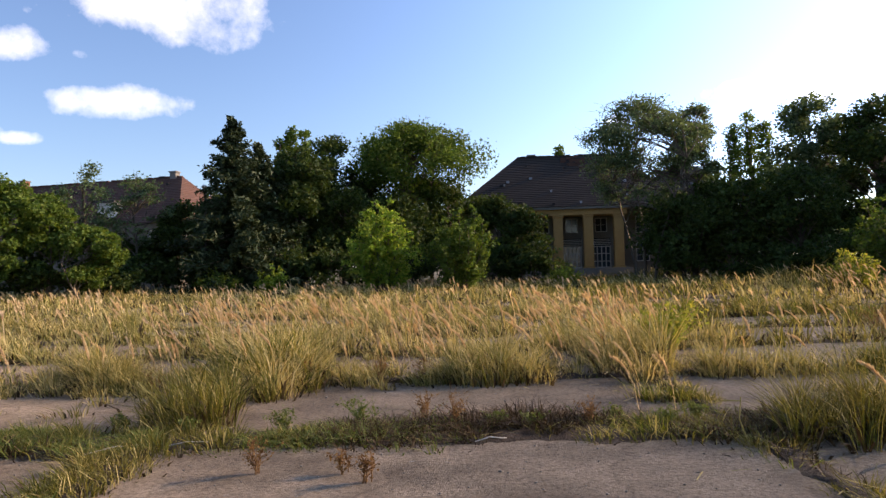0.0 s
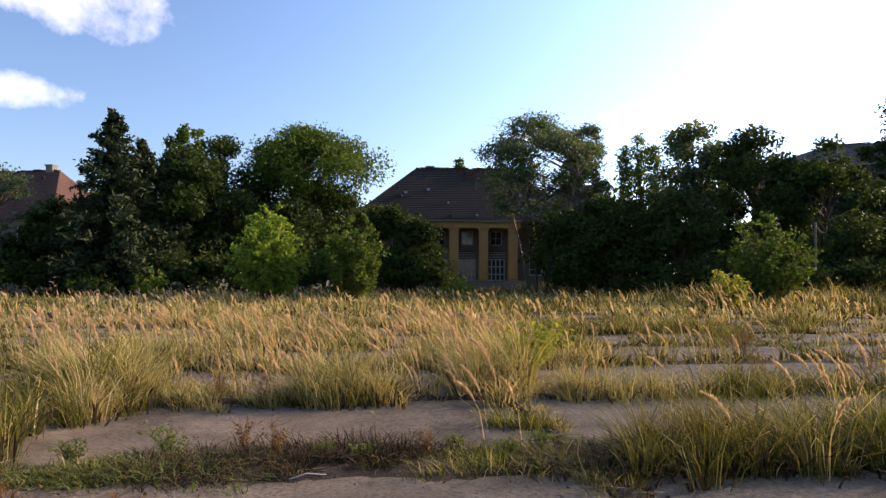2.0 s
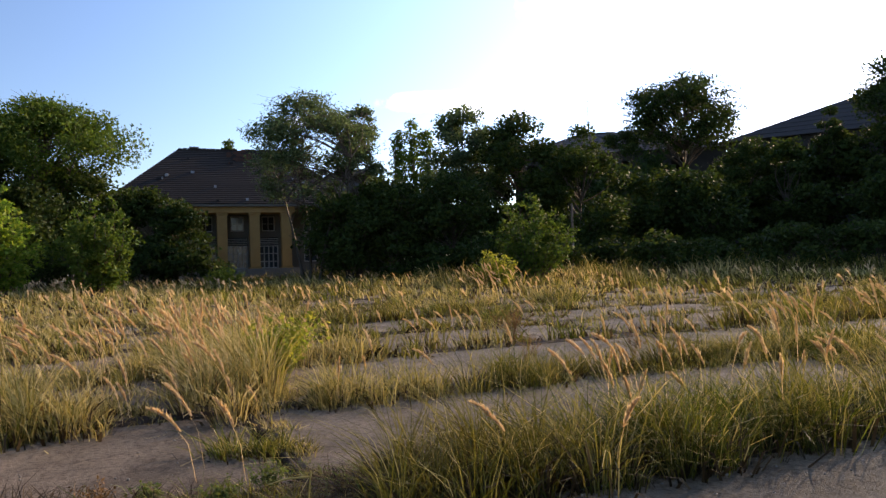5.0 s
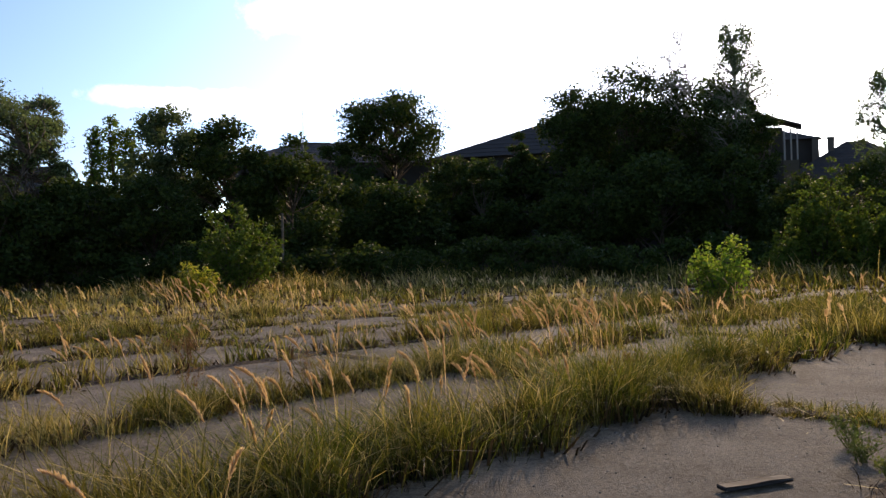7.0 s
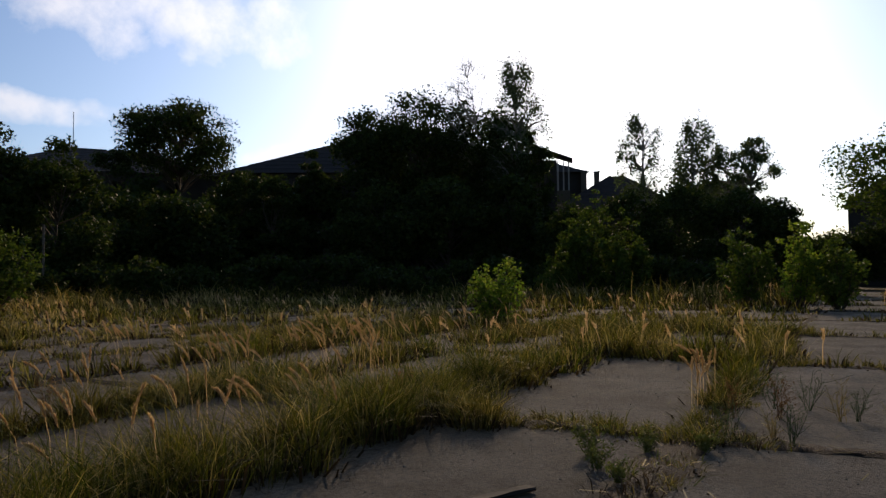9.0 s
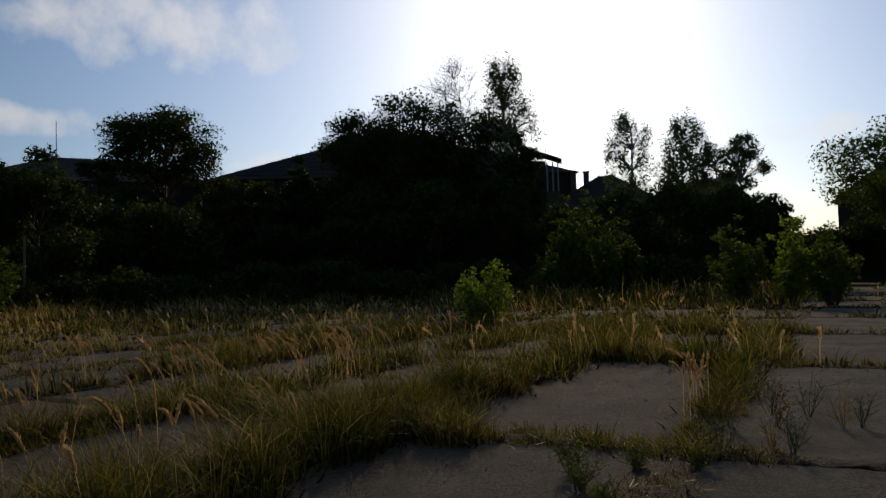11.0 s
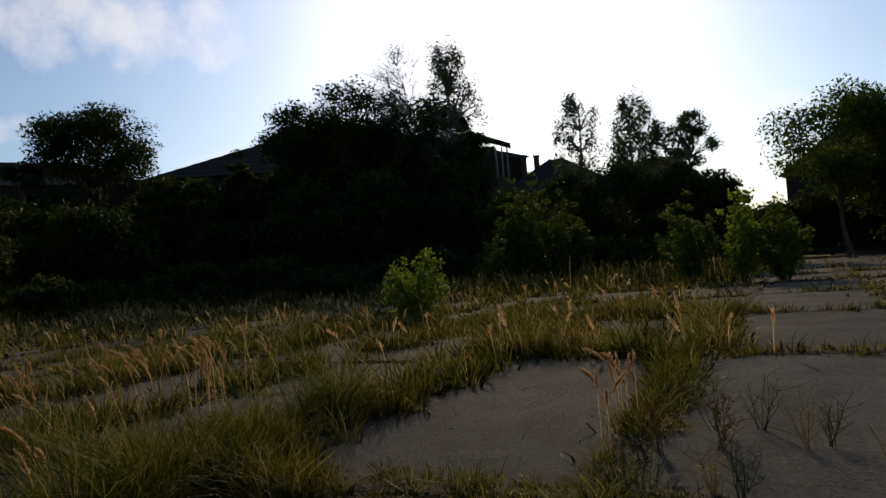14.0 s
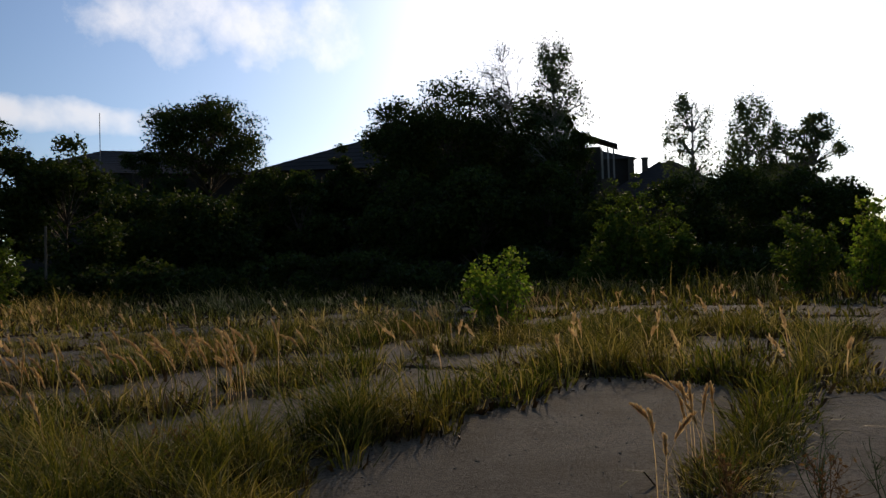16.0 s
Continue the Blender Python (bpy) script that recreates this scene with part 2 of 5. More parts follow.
# ---------------------------------------------------------------- mesh helpers
def mesh_object(name, verts, faces, mat, parent=None, label="", smooth=False):
    """faces: an (n, 3) or (n, 4) array."""
    verts, faces = np.asarray(verts, np.float32), np.asarray(faces, np.int32)
    me = bpy.data.meshes.new(name)
    k = faces.shape[1]
    me.vertices.add(len(verts))
    me.vertices.foreach_set("co", verts.ravel())
    me.loops.add(faces.size)
    me.loops.foreach_set("vertex_index", faces.ravel())
    me.polygons.add(len(faces))
    me.polygons.foreach_set("loop_start", np.arange(0, faces.size, k, dtype=np.int32))
    me.polygons.foreach_set("loop_total", np.full(len(faces), k, np.int32))
    if smooth:
        me.polygons.foreach_set("use_smooth", np.ones(len(faces), bool))
    me.update()
    me.validate()
    me.materials.append(mat)
    ob = new(name, me)
    ob.parent = parent
    if label:
        ob["label"] = label
    return ob


def part(name, bm, mat, parent=None, label=""):
    me = bpy.data.meshes.new(name)
    bm.to_mesh(me)
    bm.free()
    me.materials.append(mat)
    ob = new(name, me)
    ob.parent = parent
    if label:
        ob["label"] = label
    return ob


def box_bm(x0, y0, z0, x1, y1, z1, bm=None, bevel=0.0):
    bm = bm or bmesh.new()
    r = bmesh.ops.create_cube(bm, size=1, matrix=Matrix.Translation(((x0 + x1) / 2, (y0 + y1) / 2, (z0 + z1) / 2)) @ Matrix.Diagonal((x1 - x0, y1 - y0, z1 - z0, 1)))
    if bevel:
        es = list({e for v in r["verts"] for e in v.link_edges})
        bmesh.ops.bevel(bm, geom=es, offset=bevel, segments=1, affect="EDGES")
    return bm


def box(name, x0, y0, z0, x1, y1, z1, mat, parent=None, label="", bevel=0.0):
    return part(name, box_bm(x0, y0, z0, x1, y1, z1, None, bevel), mat, parent, label)


def empty(name, m, label, category, group="", kind=""):
    e = new(name)
    e.matrix_world = m
    return tagged(e, label, category, group, kind)


def tubes(paths, sides=6):
    """Tapered tubes along polylines: (points, radii) each."""
    V, F, n0 = [], [], 0
    ang = np.linspace(0, 2 * np.pi, sides, endpoint=False)
    for pts, rad in paths:
        pts = np.asarray(pts, float)
        d = np.gradient(pts, axis=0)
        d /= np.linalg.norm(d, axis=1)[:, None] + 1e-9
        ref = np.where(np.abs(d[:, 2:3]) < 0.9, np.array([[0, 0, 1.0]]), np.array([[1.0, 0, 0]]))
        a = np.cross(d, ref)
        a /= np.linalg.norm(a, axis=1)[:, None] + 1e-9
        b = np.cross(d, a)
        ring = pts[:, None, :] + np.asarray(rad)[:, None, None] * (np.cos(ang)[None, :, None] * a[:, None, :] + np.sin(ang)[None, :, None] * b[:, None, :])
        V.append(ring.reshape(-1, 3))
        k = len(pts)
        i = np.arange(k - 1)[:, None] * sides + np.arange(sides)[None, :]
        j = np.arange(k - 1)[:, None] * sides + (np.arange(sides)[None, :] + 1) % sides
        F.append(np.stack([i, j, j + sides, i + sides], -1).reshape(-1, 4) + n0)
        n0 += k * sides
    return np.concatenate(V), np.concatenate(F)


def leaf_quads(rng, pos, size, droop=0.0, slim=0.6, tri=False):
    """Small pointed leaves (or leaf sprays) at pos, turned at random; tri: three-cornered ones for far crowns."""
    n = len(pos)
    d = rng.normal(size=(n, 3))
    d[:, 2] = d[:, 2] * 0.7 - droop
    d /= np.linalg.norm(d, axis=1)[:, None]
    s = np.cross(d, rng.normal(size=(n, 3)))
    s /= np.linalg.norm(s, axis=1)[:, None] + 1e-9
    L = (size * rng.uniform(0.6, 1.35, n))[:, None]
    W = L * slim * 0.5
    nrm = np.cross(d, s)
    if tri:
        v = np.stack([pos - d * L * 0.55 + s * W * 0.9, pos - d * L * 0.45 - s * W * 1.1, pos + d * L * 0.6], 1)
        return v.reshape(-1, 3), np.arange(n * 3).reshape(n, 3)
    v = np.stack([pos - d * L * 0.5, pos + s * W + nrm * L * 0.08, pos + d * L * 0.5, pos - s * W + nrm * L * 0.08], 1)
    f = np.arange(n * 4).reshape(n, 4)
    return v.reshape(-1, 3), f


def curve_path(rng, a, b, k=7, sag=0.0, wob=0.05):
    a, b = np.asarray(a, float), np.asarray(b, float)
    t = np.linspace(0, 1, k)[:, None]
    p = a + (b - a) * t
    L = np.linalg.norm(b - a)
    p += np.sin(t * np.pi) * rng.normal(size=(1, 3)) * wob * L + np.cumsum(rng.normal(size=(k, 3)), 0) * wob * 0.25 * L * t
    p[:, 2] += (np.sin(t[:, 0] * np.pi) * sag * L)
    return p


def make_tree(name, m, height, radius, mat, label, seed, kind="round", leaves=9000, leaf=0.22, trunk=0.0, base=0.18, clumps=26, gap=0.0,
              bark=None, lean=0.0, group="", category="tree", stems=1, fill=0.55, tuft=1.0):
    """A tapered trunk with limbs and a crown of many small leaf sprays; base: the crown's lowest height as a share."""
    rng = np.random.default_rng(seed)
    thing = empty(name, m, label, category, group)
    bark = bark or MAT_BARK
    trunk = trunk or height * 0.018 + 0.05
    paths, cent, crad = [], [], []
    zc0, zc1 = height * base, height
    if kind in ("round", "shrub"):
        for i in range(clumps):
            for _ in range(30):
                q = rng.uniform(-1, 1, 3)
                if 0.25 < np.dot(q, q) < 1:
                    break
            zz = ((q[2] + 1) / 2) ** 0.8
            wide = math.sqrt(max(0.0, 1 - (2 * max(zz, 0.32) - 1) ** 2)) if kind == "round" else (1.05 - 0.55 * zz)
            k = radius / max(1e-6, math.hypot(q[0], q[1]) + 0.35) if rng.random() < 0.45 else radius
            r = radius * rng.uniform(0.22, 0.40)
            h = math.hypot(q[0], q[1])
            hx = min(1.0, h * k / radius) * max(0.3, wide)
            px, py = q[0] / (h + 1e-6) * hx * (radius - r * 0.6), q[1] / (h + 1e-6) * hx * (radius - r * 0.6)
            cent.append((px + lean * zz, py, zc0 + r * 0.6 + (zc1 - zc0 - r * 1.3) * zz))
            crad.append(r)
    elif kind == "poplar":
        for i in range(clumps):
            zz = (i + rng.random()) / clumps
            r = radius * rng.uniform(0.55, 0.85)
            w = 0.7 * radius * (0.35 + 0.65 * math.sin(math.pi * min(1, zz * 0.85 + 0.18))) * 0.7
            a = rng.uniform(0, 6.3)
            cent.append((math.cos(a) * w * rng.random(), math.sin(a) * w * rng.random(), zc0 + (zc1 - zc0 - r) * zz))
            crad.append(r)
    elif kind in ("birch", "bare"):
        for i in range(clumps):
            zz = ((i + rng.random()) / clumps) ** 0.8
            w = radius * (0.25 + 0.8 * math.sin(math.pi * (0.12 + 0.8 * zz)))
            a = rng.uniform(0, 6.3)
            q = rng.random() ** 0.4
            cent.append((math.cos(a) * w * q, math.sin(a) * w * q, zc0 + (zc1 - zc0) * zz * 0.96))
            crad.append(radius * rng.uniform(0.2, 0.36))
    cent, crad = np.array(cent).reshape(-1, 3), np.array(crad) * tuft
    pos = np.zeros((0, 3))
    if kind == "spruce":
        paths.append((np.array([(0, 0, z) for z in np.linspace(0, height, 8)]), np.linspace(trunk, 0.02, 8)))
        tiers = 30
        P = []
        for i in range(tiers):
            zz = i / (tiers - 1)
            z = height * (0.06 + 0.92 * zz)
            R = radius * 1.25 * (1 - zz) ** 0.8 + 0.14
            for j in range(int(7 + 5 * (1 - zz))):
                a = rng.uniform(0, 6.3)
                rr = R * rng.uniform(0.45, 1.3)
                tip = np.array((math.cos(a) * rr, math.sin(a) * rr, z - rr * 0.10 + (0.3 * rr if zz > 0.55 else 0) + rng.normal() * 0.12))
                pth = curve_path(rng, (0, 0, z), tip, 5, -0.08, 0.02)
                paths.append((pth, np.linspace(0.04, 0.008, 5)))
                n = max(8, int(leaves / (tiers * 9.5) * (0.4 + 1.5 * rr / radius)))
                t = rng.random(n) ** 0.7
                q = (1 - t)[:, None] * pth[0] + t[:, None] * pth[-1]
                q += rng.normal(size=(n, 3)) * np.array((0.16, 0.16, 0.10)) * (0.5 + 0.8 * rr / radius)
                q[:, 2] -= np.abs(rng.normal(size=n)) * 0.14
                P.append(q)
        pos = np.concatenate(P)
    elif kind == "sprout":
        # shoots fan out from the root and carry side twigs with leaves along their length
        P = []
        per = max(3, int(leaves / (clumps * 7)))
        for i in range(clumps):
            a, q = rng.uniform(0, 6.3), math.sqrt(rng.random())
            lift = (1 - 0.5 * q ** 1.6) * rng.uniform(0.62, 1.0)
            tip = np.array((math.cos(a) * radius * q * 0.85, math.sin(a) * radius * q * 0.85, height * lift))
            pth = curve_path(rng, (math.cos(a) * radius * 0.10 * q, math.sin(a) * radius * 0.10 * q, -0.05), tip, 9, 0.10 * q, 0.05)
            paths.append((pth, np.linspace(trunk * 0.6, 0.006, 9)))
            for j in range(7):
                k = 2 + j
                d = rng.normal(size=3) * np.array((1, 1, 0.45)) + np.array((math.cos(a) * 0.5, math.sin(a) * 0.5, 0.35))
                d /= np.linalg.norm(d)
                L = radius * rng.uniform(0.18, 0.42) * (1.15 - 0.06 * k)
                tw = curve_path(rng, pth[k], pth[k] + d * L, 5, -0.06, 0.04)
                paths.append((tw, np.linspace(max(0.006, trunk * 0.15), 0.004, 5)))
                t = rng.random(per)
                b0 = np.clip((t * 4).astype(int), 0, 3)
                q3 = tw[b0] + (tw[b0 + 1] - tw[b0]) * (t * 4 - b0)[:, None]
                P.append(q3 + rng.normal(size=(per, 3)) * leaf * 0.45)
        pos = np.concatenate(P)
    else:
        n_st = stems
        tops = []
        for s in range(n_st):
            sx, sy = (rng.normal(size=2) * radius * 0.10 * (n_st > 1))
            top = np.array((sx * 4 + lean * 0.5, sy * 4, zc0 + (height - zc0) * (0.86 if kind in ("birch", "bare", "poplar") else 0.45)))
            pth = curve_path(rng, (sx, sy, -0.05), top, 9, 0, 0.03)
            rr = np.linspace(1, 0.22, 9) ** 1.1 * trunk / math.sqrt(n_st)
            rr[0] *= 1.5
            paths.append((pth, rr))
            tops.append(pth)
        for c, r in zip(cent, crad):
            pth = tops[rng.integers(n_st)]
            want = c[2] - (0.30 + 0.25 * rng.random()) * math.hypot(c[0], c[1]) - r
            i = int(np.argmin(np.abs(pth[:, 2] - max(want, zc0 * 0.75))))
            i = min(max(i, 2), len(pth) - 1)
            limb = curve_path(rng, pth[i], c, 7, 0.07, 0.07)
            r0 = trunk * (0.42 if n_st == 1 else 0.3) * (1 - 0.05 * i)
            paths.append((limb, np.linspace(r0, 0.015, 7)))
            for _ in range(12 if kind == "bare" else 2 if leaf > 0.3 else 4):
                d = rng.normal(size=3)
                d[2] = abs(d[2]) * 0.6 if kind != "birch" else -abs(d[2])
                tip = c + d / np.linalg.norm(d) * r * (1.15 if kind != "bare" else 2.0)
                paths.append((curve_path(rng, limb[rng.integers(3, 6)], tip, 5, 0.05, 0.08), np.linspace(max(0.014, r0 * 0.25), 0.006 if kind != "bare" else 0.008, 5)))
        w = crad ** 2
        idx = rng.choice(len(cent), leaves, p=w / w.sum())
        d = rng.normal(size=(leaves, 3))
        d /= np.linalg.norm(d, axis=1)[:, None]
        rad = rng.random(leaves) ** fill
        squash = np.array((1.0, 1.0, 0.72)) if kind != "birch" else np.array((1.0, 1.0, 1.3))
        lump = 1 + 0.25 * np.sin(d[:, 0] * 5 + idx) * np.cos(d[:, 1] * 4 + idx * 2)
        pos = cent[idx] + d * (crad[idx] * rad * lump)[:, None] * squash
        if kind == "birch":
            pos[:, 2] -= rng.random(leaves) ** 2 * 1.6 * crad[idx]
        if gap:
            keep = (np.sin(pos[:, 0] * 2.1 + seed) * np.sin(pos[:, 1] * 2.3 + 1.7 * seed) * np.sin(pos[:, 2] * 2.6 + 0.6 * seed)) > gap - 1
            pos = pos[keep]
    if len(pos) and kind != "spruce":
        # the crown fills its full height and spread, and the limbs go with it
        kr = radius / max(0.2, np.percentile(np.hypot(pos[:, 0], pos[:, 1]), 96))
        top, low = np.percentile(pos[:, 2], 99.6), np.percentile(pos[:, 2], 1)
        kz = (height - low) / max(0.2, top - low)
        stretch = lambda q: np.stack([q[:, 0] * kr, q[:, 1] * kr, np.where(q[:, 2] > low, low + (q[:, 2] - low) * kz, q[:, 2])], -1)
        pos = stretch(pos)
        paths = [(stretch(np.asarray(q)), r) for q, r in paths]
    v, f = tubes(paths, 3)
    mesh_object("trunk", v, f, bark, thing, smooth=True)
    if len(pos):
        v, f = leaf_quads(rng, pos, leaf, 0.5 if kind == "birch" else 0.15, 0.45 if kind in ("spruce", "birch") else 0.75, leaf > 0.14)
        mesh_object("crown", v, f, mat, thing)
    return thing


def polar(az, d, second=False):
    """A place on the ground d metres off at that azimuth, from the first or the later part of the walk."""
    ex, ey = (2.6, 1.56) if second else (0.65, -0.2)
    return ex + d * math.sin(radians(az)), ey + d * math.cos(radians(az))


def up(d, el):
    return 1.48 + d * math.tan(radians(el))


# ---------------------------------------------------------------- ground and slabs
bm = bmesh.new()
bmesh.ops.create_grid(bm, x_segments=8, y_segments=8, size=1800)
ground = tagged(part("ground", bm, MAT_GROUND), "dry soil under tall weeds and grass", "ground", kind="structure")
ground.location = (0, 0, -0.05)

ANG = radians(4.6)
OX, OY = 9.55, 6.6
UX, UY, VX, VY = math.cos(ANG), math.sin(ANG), -math.sin(ANG), math.cos(ANG)
U_JOINTS = [-31.0, -24.6, -18.2, -11.9, -7.1, 0.0, 6.4, 12.8, 19.2, 25.6, 32.0, 38.4, 44.8, 51.2, 57.6]
V_PITCH = 3.08


def to_uv(x, y):
    return (x - OX) * UX + (y - OY) * UY, (x - OX) * VX + (y - OY) * VY


def from_uv(u, v):
    return OX + u * UX + v * VX, OY + u * UY + v * VY


# ---------------------------------------------------------------- buildings
def hip_roof(thing, w, d, ze, zr, hip, mat, over=0.5, courses=22, name="roof"):
    """A hipped roof over the rectangle 0..w by 0..d, laid in stepped courses of tiles; its ridge lies at zr."""
    x0, x1, y0, y1 = -over, w + over, -over, d + over
    ridge_y = d / 2
    V, F = [], []

    def quad(a, b, c, e):
        n = len(V)
        V.extend((a, b, c, e))
        F.append((n, n + 1, n + 2, n + 3))

    for k in range(courses):
        t0, t1 = k / courses, (k + 1) / courses
        za, zb = ze + (zr - ze) * t0, ze + (zr - ze) * t1
        lift = 0.05
        for side in range(4):
            if side == 0:
                p = lambda t, z: ((x0 + (hip - x0) * t, y0 + (ridge_y - y0) * t, z), (x1 + (w - hip - x1) * t, y0 + (ridge_y - y0) * t, z))
            elif side == 1:
                p = lambda t, z: ((x1 + (w - hip - x1) * t, y0 + (ridge_y - y0) * t, z), (x1 + (w - hip - x1) * t, y1 + (ridge_y - y1) * t, z))
            elif side == 2:
                p = lambda t, z: ((x1 + (w - hip - x1) * t, y1 + (ridge_y - y1) * t, z), (x0 + (hip - x0) * t, y1 + (ridge_y - y1) * t, z))
            else:
                p = lambda t, z: ((x0 + (hip - x0) * t, y1 + (ridge_y - y1) * t, z), (x0 + (hip - x0) * t, y0 + (ridge_y - y0) * t, z))
            a, b = p(t0, za + lift)
            e, c = p(t1, zb)
            quad(a, b, c, e)
            a2, b2 = p(t0, za)
            quad(a2, b2, b, a)
    n = len(V)
    V.extend(((x0, y0, ze), (x1, y0, ze), (x1, y1, ze), (x0, y1, ze)))
    F.append((n + 3, n + 2, n + 1, n))
    roof = mesh_object(name, V, F, mat, thing)
    rr = random.Random(int(w * 10))
    x = hip
    while x < w - hip:
        L = rr.uniform(0.35, 0.45)
        if rr.random() > 0.06:
            box("ridge_tile", x, ridge_y - 0.14, zr - 0.06, x + L - 0.02, ridge_y + 0.14, zr + rr.uniform(0.07, 0.12), mat, roof)
        x += L
    return roof


def window(thing, x, z, w, h, y=0.0, panes=(2, 3), broken=False, name="window"):
    """A casement set back in its opening on the wall plane at y."""
    wdw = box(name, x, y + 0.10, z, x + w, y + 0.14, z + h, MAT_GLASS if not broken else MAT_DARK, thing)
    bm = bmesh.new()
    t = 0.07
    for a in ((x, z, x + t, z + h), (x + w - t, z, x + w, z + h), (x + t, z, x + w - t, z + t), (x + t, z + h - t, x + w - t, z + h)):
        box_bm(a[0], y + 0.03, a[1], a[2], y + 0.099, a[3], bm)
    part("window_frame", bm, MAT_FRAME, wdw)
    bm = bmesh.new()
    for i in range(1, panes[0]):
        xx = x + w * i / panes[0]
        box_bm(xx - 0.025, y + 0.05, z + t, xx + 0.025, y + 0.098, z + h - t, bm)
    for i in range(1, panes[1]):
        zz = z + h * i / panes[1]
        box_bm(x + t, y + 0.055, zz - 0.02, x + w - t, y + 0.097, zz + 0.02, bm)
    part("glazing_bars", bm, MAT_FRAME, wdw)
    box("window_sill", x - 0.06, y - 0.08, z - 0.08, x + w + 0.06, y + 0.1, z - 0.005, MAT_STONE, wdw)
    return wdw


def wall_with_openings(thing, w, h, openings, mat, y0=0.0, thick=0.4, z0=0.0, name="wall"):
    """A front wall in the xz plane with openings (x, z, width, height) cut through it."""
    xs = sorted({0.0, w, *[o[0] for o in openings], *[o[0] + o[2] for o in openings]})
    zs = sorted({z0, h, *[o[1] for o in openings], *[o[1] + o[3] for o in openings]})
    bm = bmesh.new()
    for xa, xb in zip(xs[:-1], xs[1:]):
        run = None
        for za, zb in zip(zs[:-1], zs[1:]):
            inside = any(o[0] <= xa + 1e-4 and xb <= o[0] + o[2] + 1e-4 and o[1] <= za + 1e-4 and zb <= o[1] + o[3] + 1e-4 for o in openings)
            if not inside:
                run = (run[0], zb) if run else (za, zb)
            elif run:
                box_bm(xa, y0, run[0], xb, y0 + thick, run[1], bm)
                run = None
        if run:
            box_bm(xa, y0, run[0], xb, y0 + thick, run[1], bm)
    return part(name, bm, mat, thing)


def chimney(thing, x, y, z0, z1, mat=None):
    c = box("chimney", x - 0.35, y - 0.35, z0, x + 0.35, y + 0.35, z1, mat or MAT_BRICK, thing)
    box("chimney_cap", x - 0.43, y - 0.43, z1, x + 0.43, y + 0.43, z1 + 0.12, MAT_STONE, c)
    return c


def portico_house():
    """The derelict house behind the field: hipped tile roof, ochre portico."""
    W, D, ZE, ZR = 21.1, 12.0, 6.35, 12.2
    x_left = -4.6
    th = empty("portico_house", pose(x_left, 68.5, 0), "derelict ochre house with columned portico and hipped tile roof", "house")
    px0, px1 = 5.9, 15.2                                   # the portico's stretch of the front
    bays = [(7.1, 1.7), (9.7, 1.7), (12.35, 1.7)]
    ops = []
    for x in (1.0, 3.6, 16.3, 18.9):
        ops += [(x, 1.5, 1.2, 1.7), (x, 4.1, 1.2, 1.5)]
    for x, w in bays:
        ops += [(x, 1.0, w, 2.7), (x + 0.3, 4.25, w - 0.6, 1.3)]
    wall_with_openings(th, W, ZE, ops, MAT_WALL)
    for x in (0, W - 0.4):
        box("side_wall", x, 0.41, 0, x + 0.4, D, ZE, MAT_WALL, th)
    box("back_wall", 0.41, D - 0.4, 0, W - 0.41, D, ZE, MAT_WALL, th)
    box("partition_wall", 0.41, 3.2, 0, W - 0.41, 3.35, ZE - 0.1, MAT_DARK, th)
    for x in (1.0, 3.6, 16.3, 18.9):
        window(th, x, 1.5, 1.2, 1.7, 0.1)
        window(th, x, 4.1, 1.2, 1.5, 0.1, broken=(x > 18))
    for i, (x, w) in enumerate(bays):
        window(th, x + 0.3, 4.25, w - 0.6, 1.3, 0.1, (2, 2), broken=(i != 1))
        d = box("french_door", x + 0.02, 0.16, 1.0, x + w - 0.02, 0.2, 3.0, MAT_GLASS, th, "weathered white glazed double door")
        bm = bmesh.new()
        for k in range(5):
            xx = x + 0.02 + (w - 0.14) * k / 4
            box_bm(xx, 0.08, 1.0, xx + 0.1, 0.158, 3.0, bm)
        for z in (1.0, 1.55, 2.25, 2.9):
            box_bm(x + 0.13, 0.09, z, x + w - 0.13, 0.156, z + 0.08, bm)
        part("door_frame", bm, MAT_FRAME, d)
        tr = box("transom", x + 0.02, 0.2, 3.0, x + w - 0.02, 0.24, 3.7, MAT_DARK, th)
        for k in range(4):
            box("slat", x + 0.02, 0.1, 3.1 + k * 0.15, x + w - 0.02, 0.18, 3.16 + k * 0.15, MAT_FRAME, tr)
    base = box("podium", px0 - 0.4, -2.5, 0, px1 + 0.4, -0.01, 1.0, MAT_STONE, th)
    for k in range(5):
        box("step", 8.0, -2.5 - 0.3 * (k + 1), 0, 13.0, -2.505 - 0.3 * k, 0.82 - 0.17 * k, MAT_STONE, base, bevel=0.02)
    for x in (6.6, 9.2, 11.85, 14.5):
        col = box("column", x - 0.42, -2.2, 1.12, x + 0.42, -1.4, 5.55, MAT_OCHRE, th, "square ochre plastered column", bevel=0.03)
        box("column_base", x - 0.5, -2.28, 1.0, x + 0.5, -1.32, 1.12, MAT_OCHRE, col)
        box("capital", x - 0.5, -2.28, 5.55, x + 0.5, -1.32, 5.72, MAT_OCHRE, col)
    box("entablature", px0, -2.35, 5.72, px1, -0.01, 6.25, MAT_OCHRE, th, "ochre beam above the columns", bevel=0.02)
    box("cornice", -0.6, -2.62, 6.252, W + 0.6, -0.02, 6.45, MAT_STONE, th, "grey crumbling cornice")
    rr = random.Random(3)
    roof = hip_roof(th, W, D, 6.46, ZR, 5.8, MAT_TILE, 0.6, 30)
    # front slope continues over the portico: a skirt of courses
    V, F = [], []
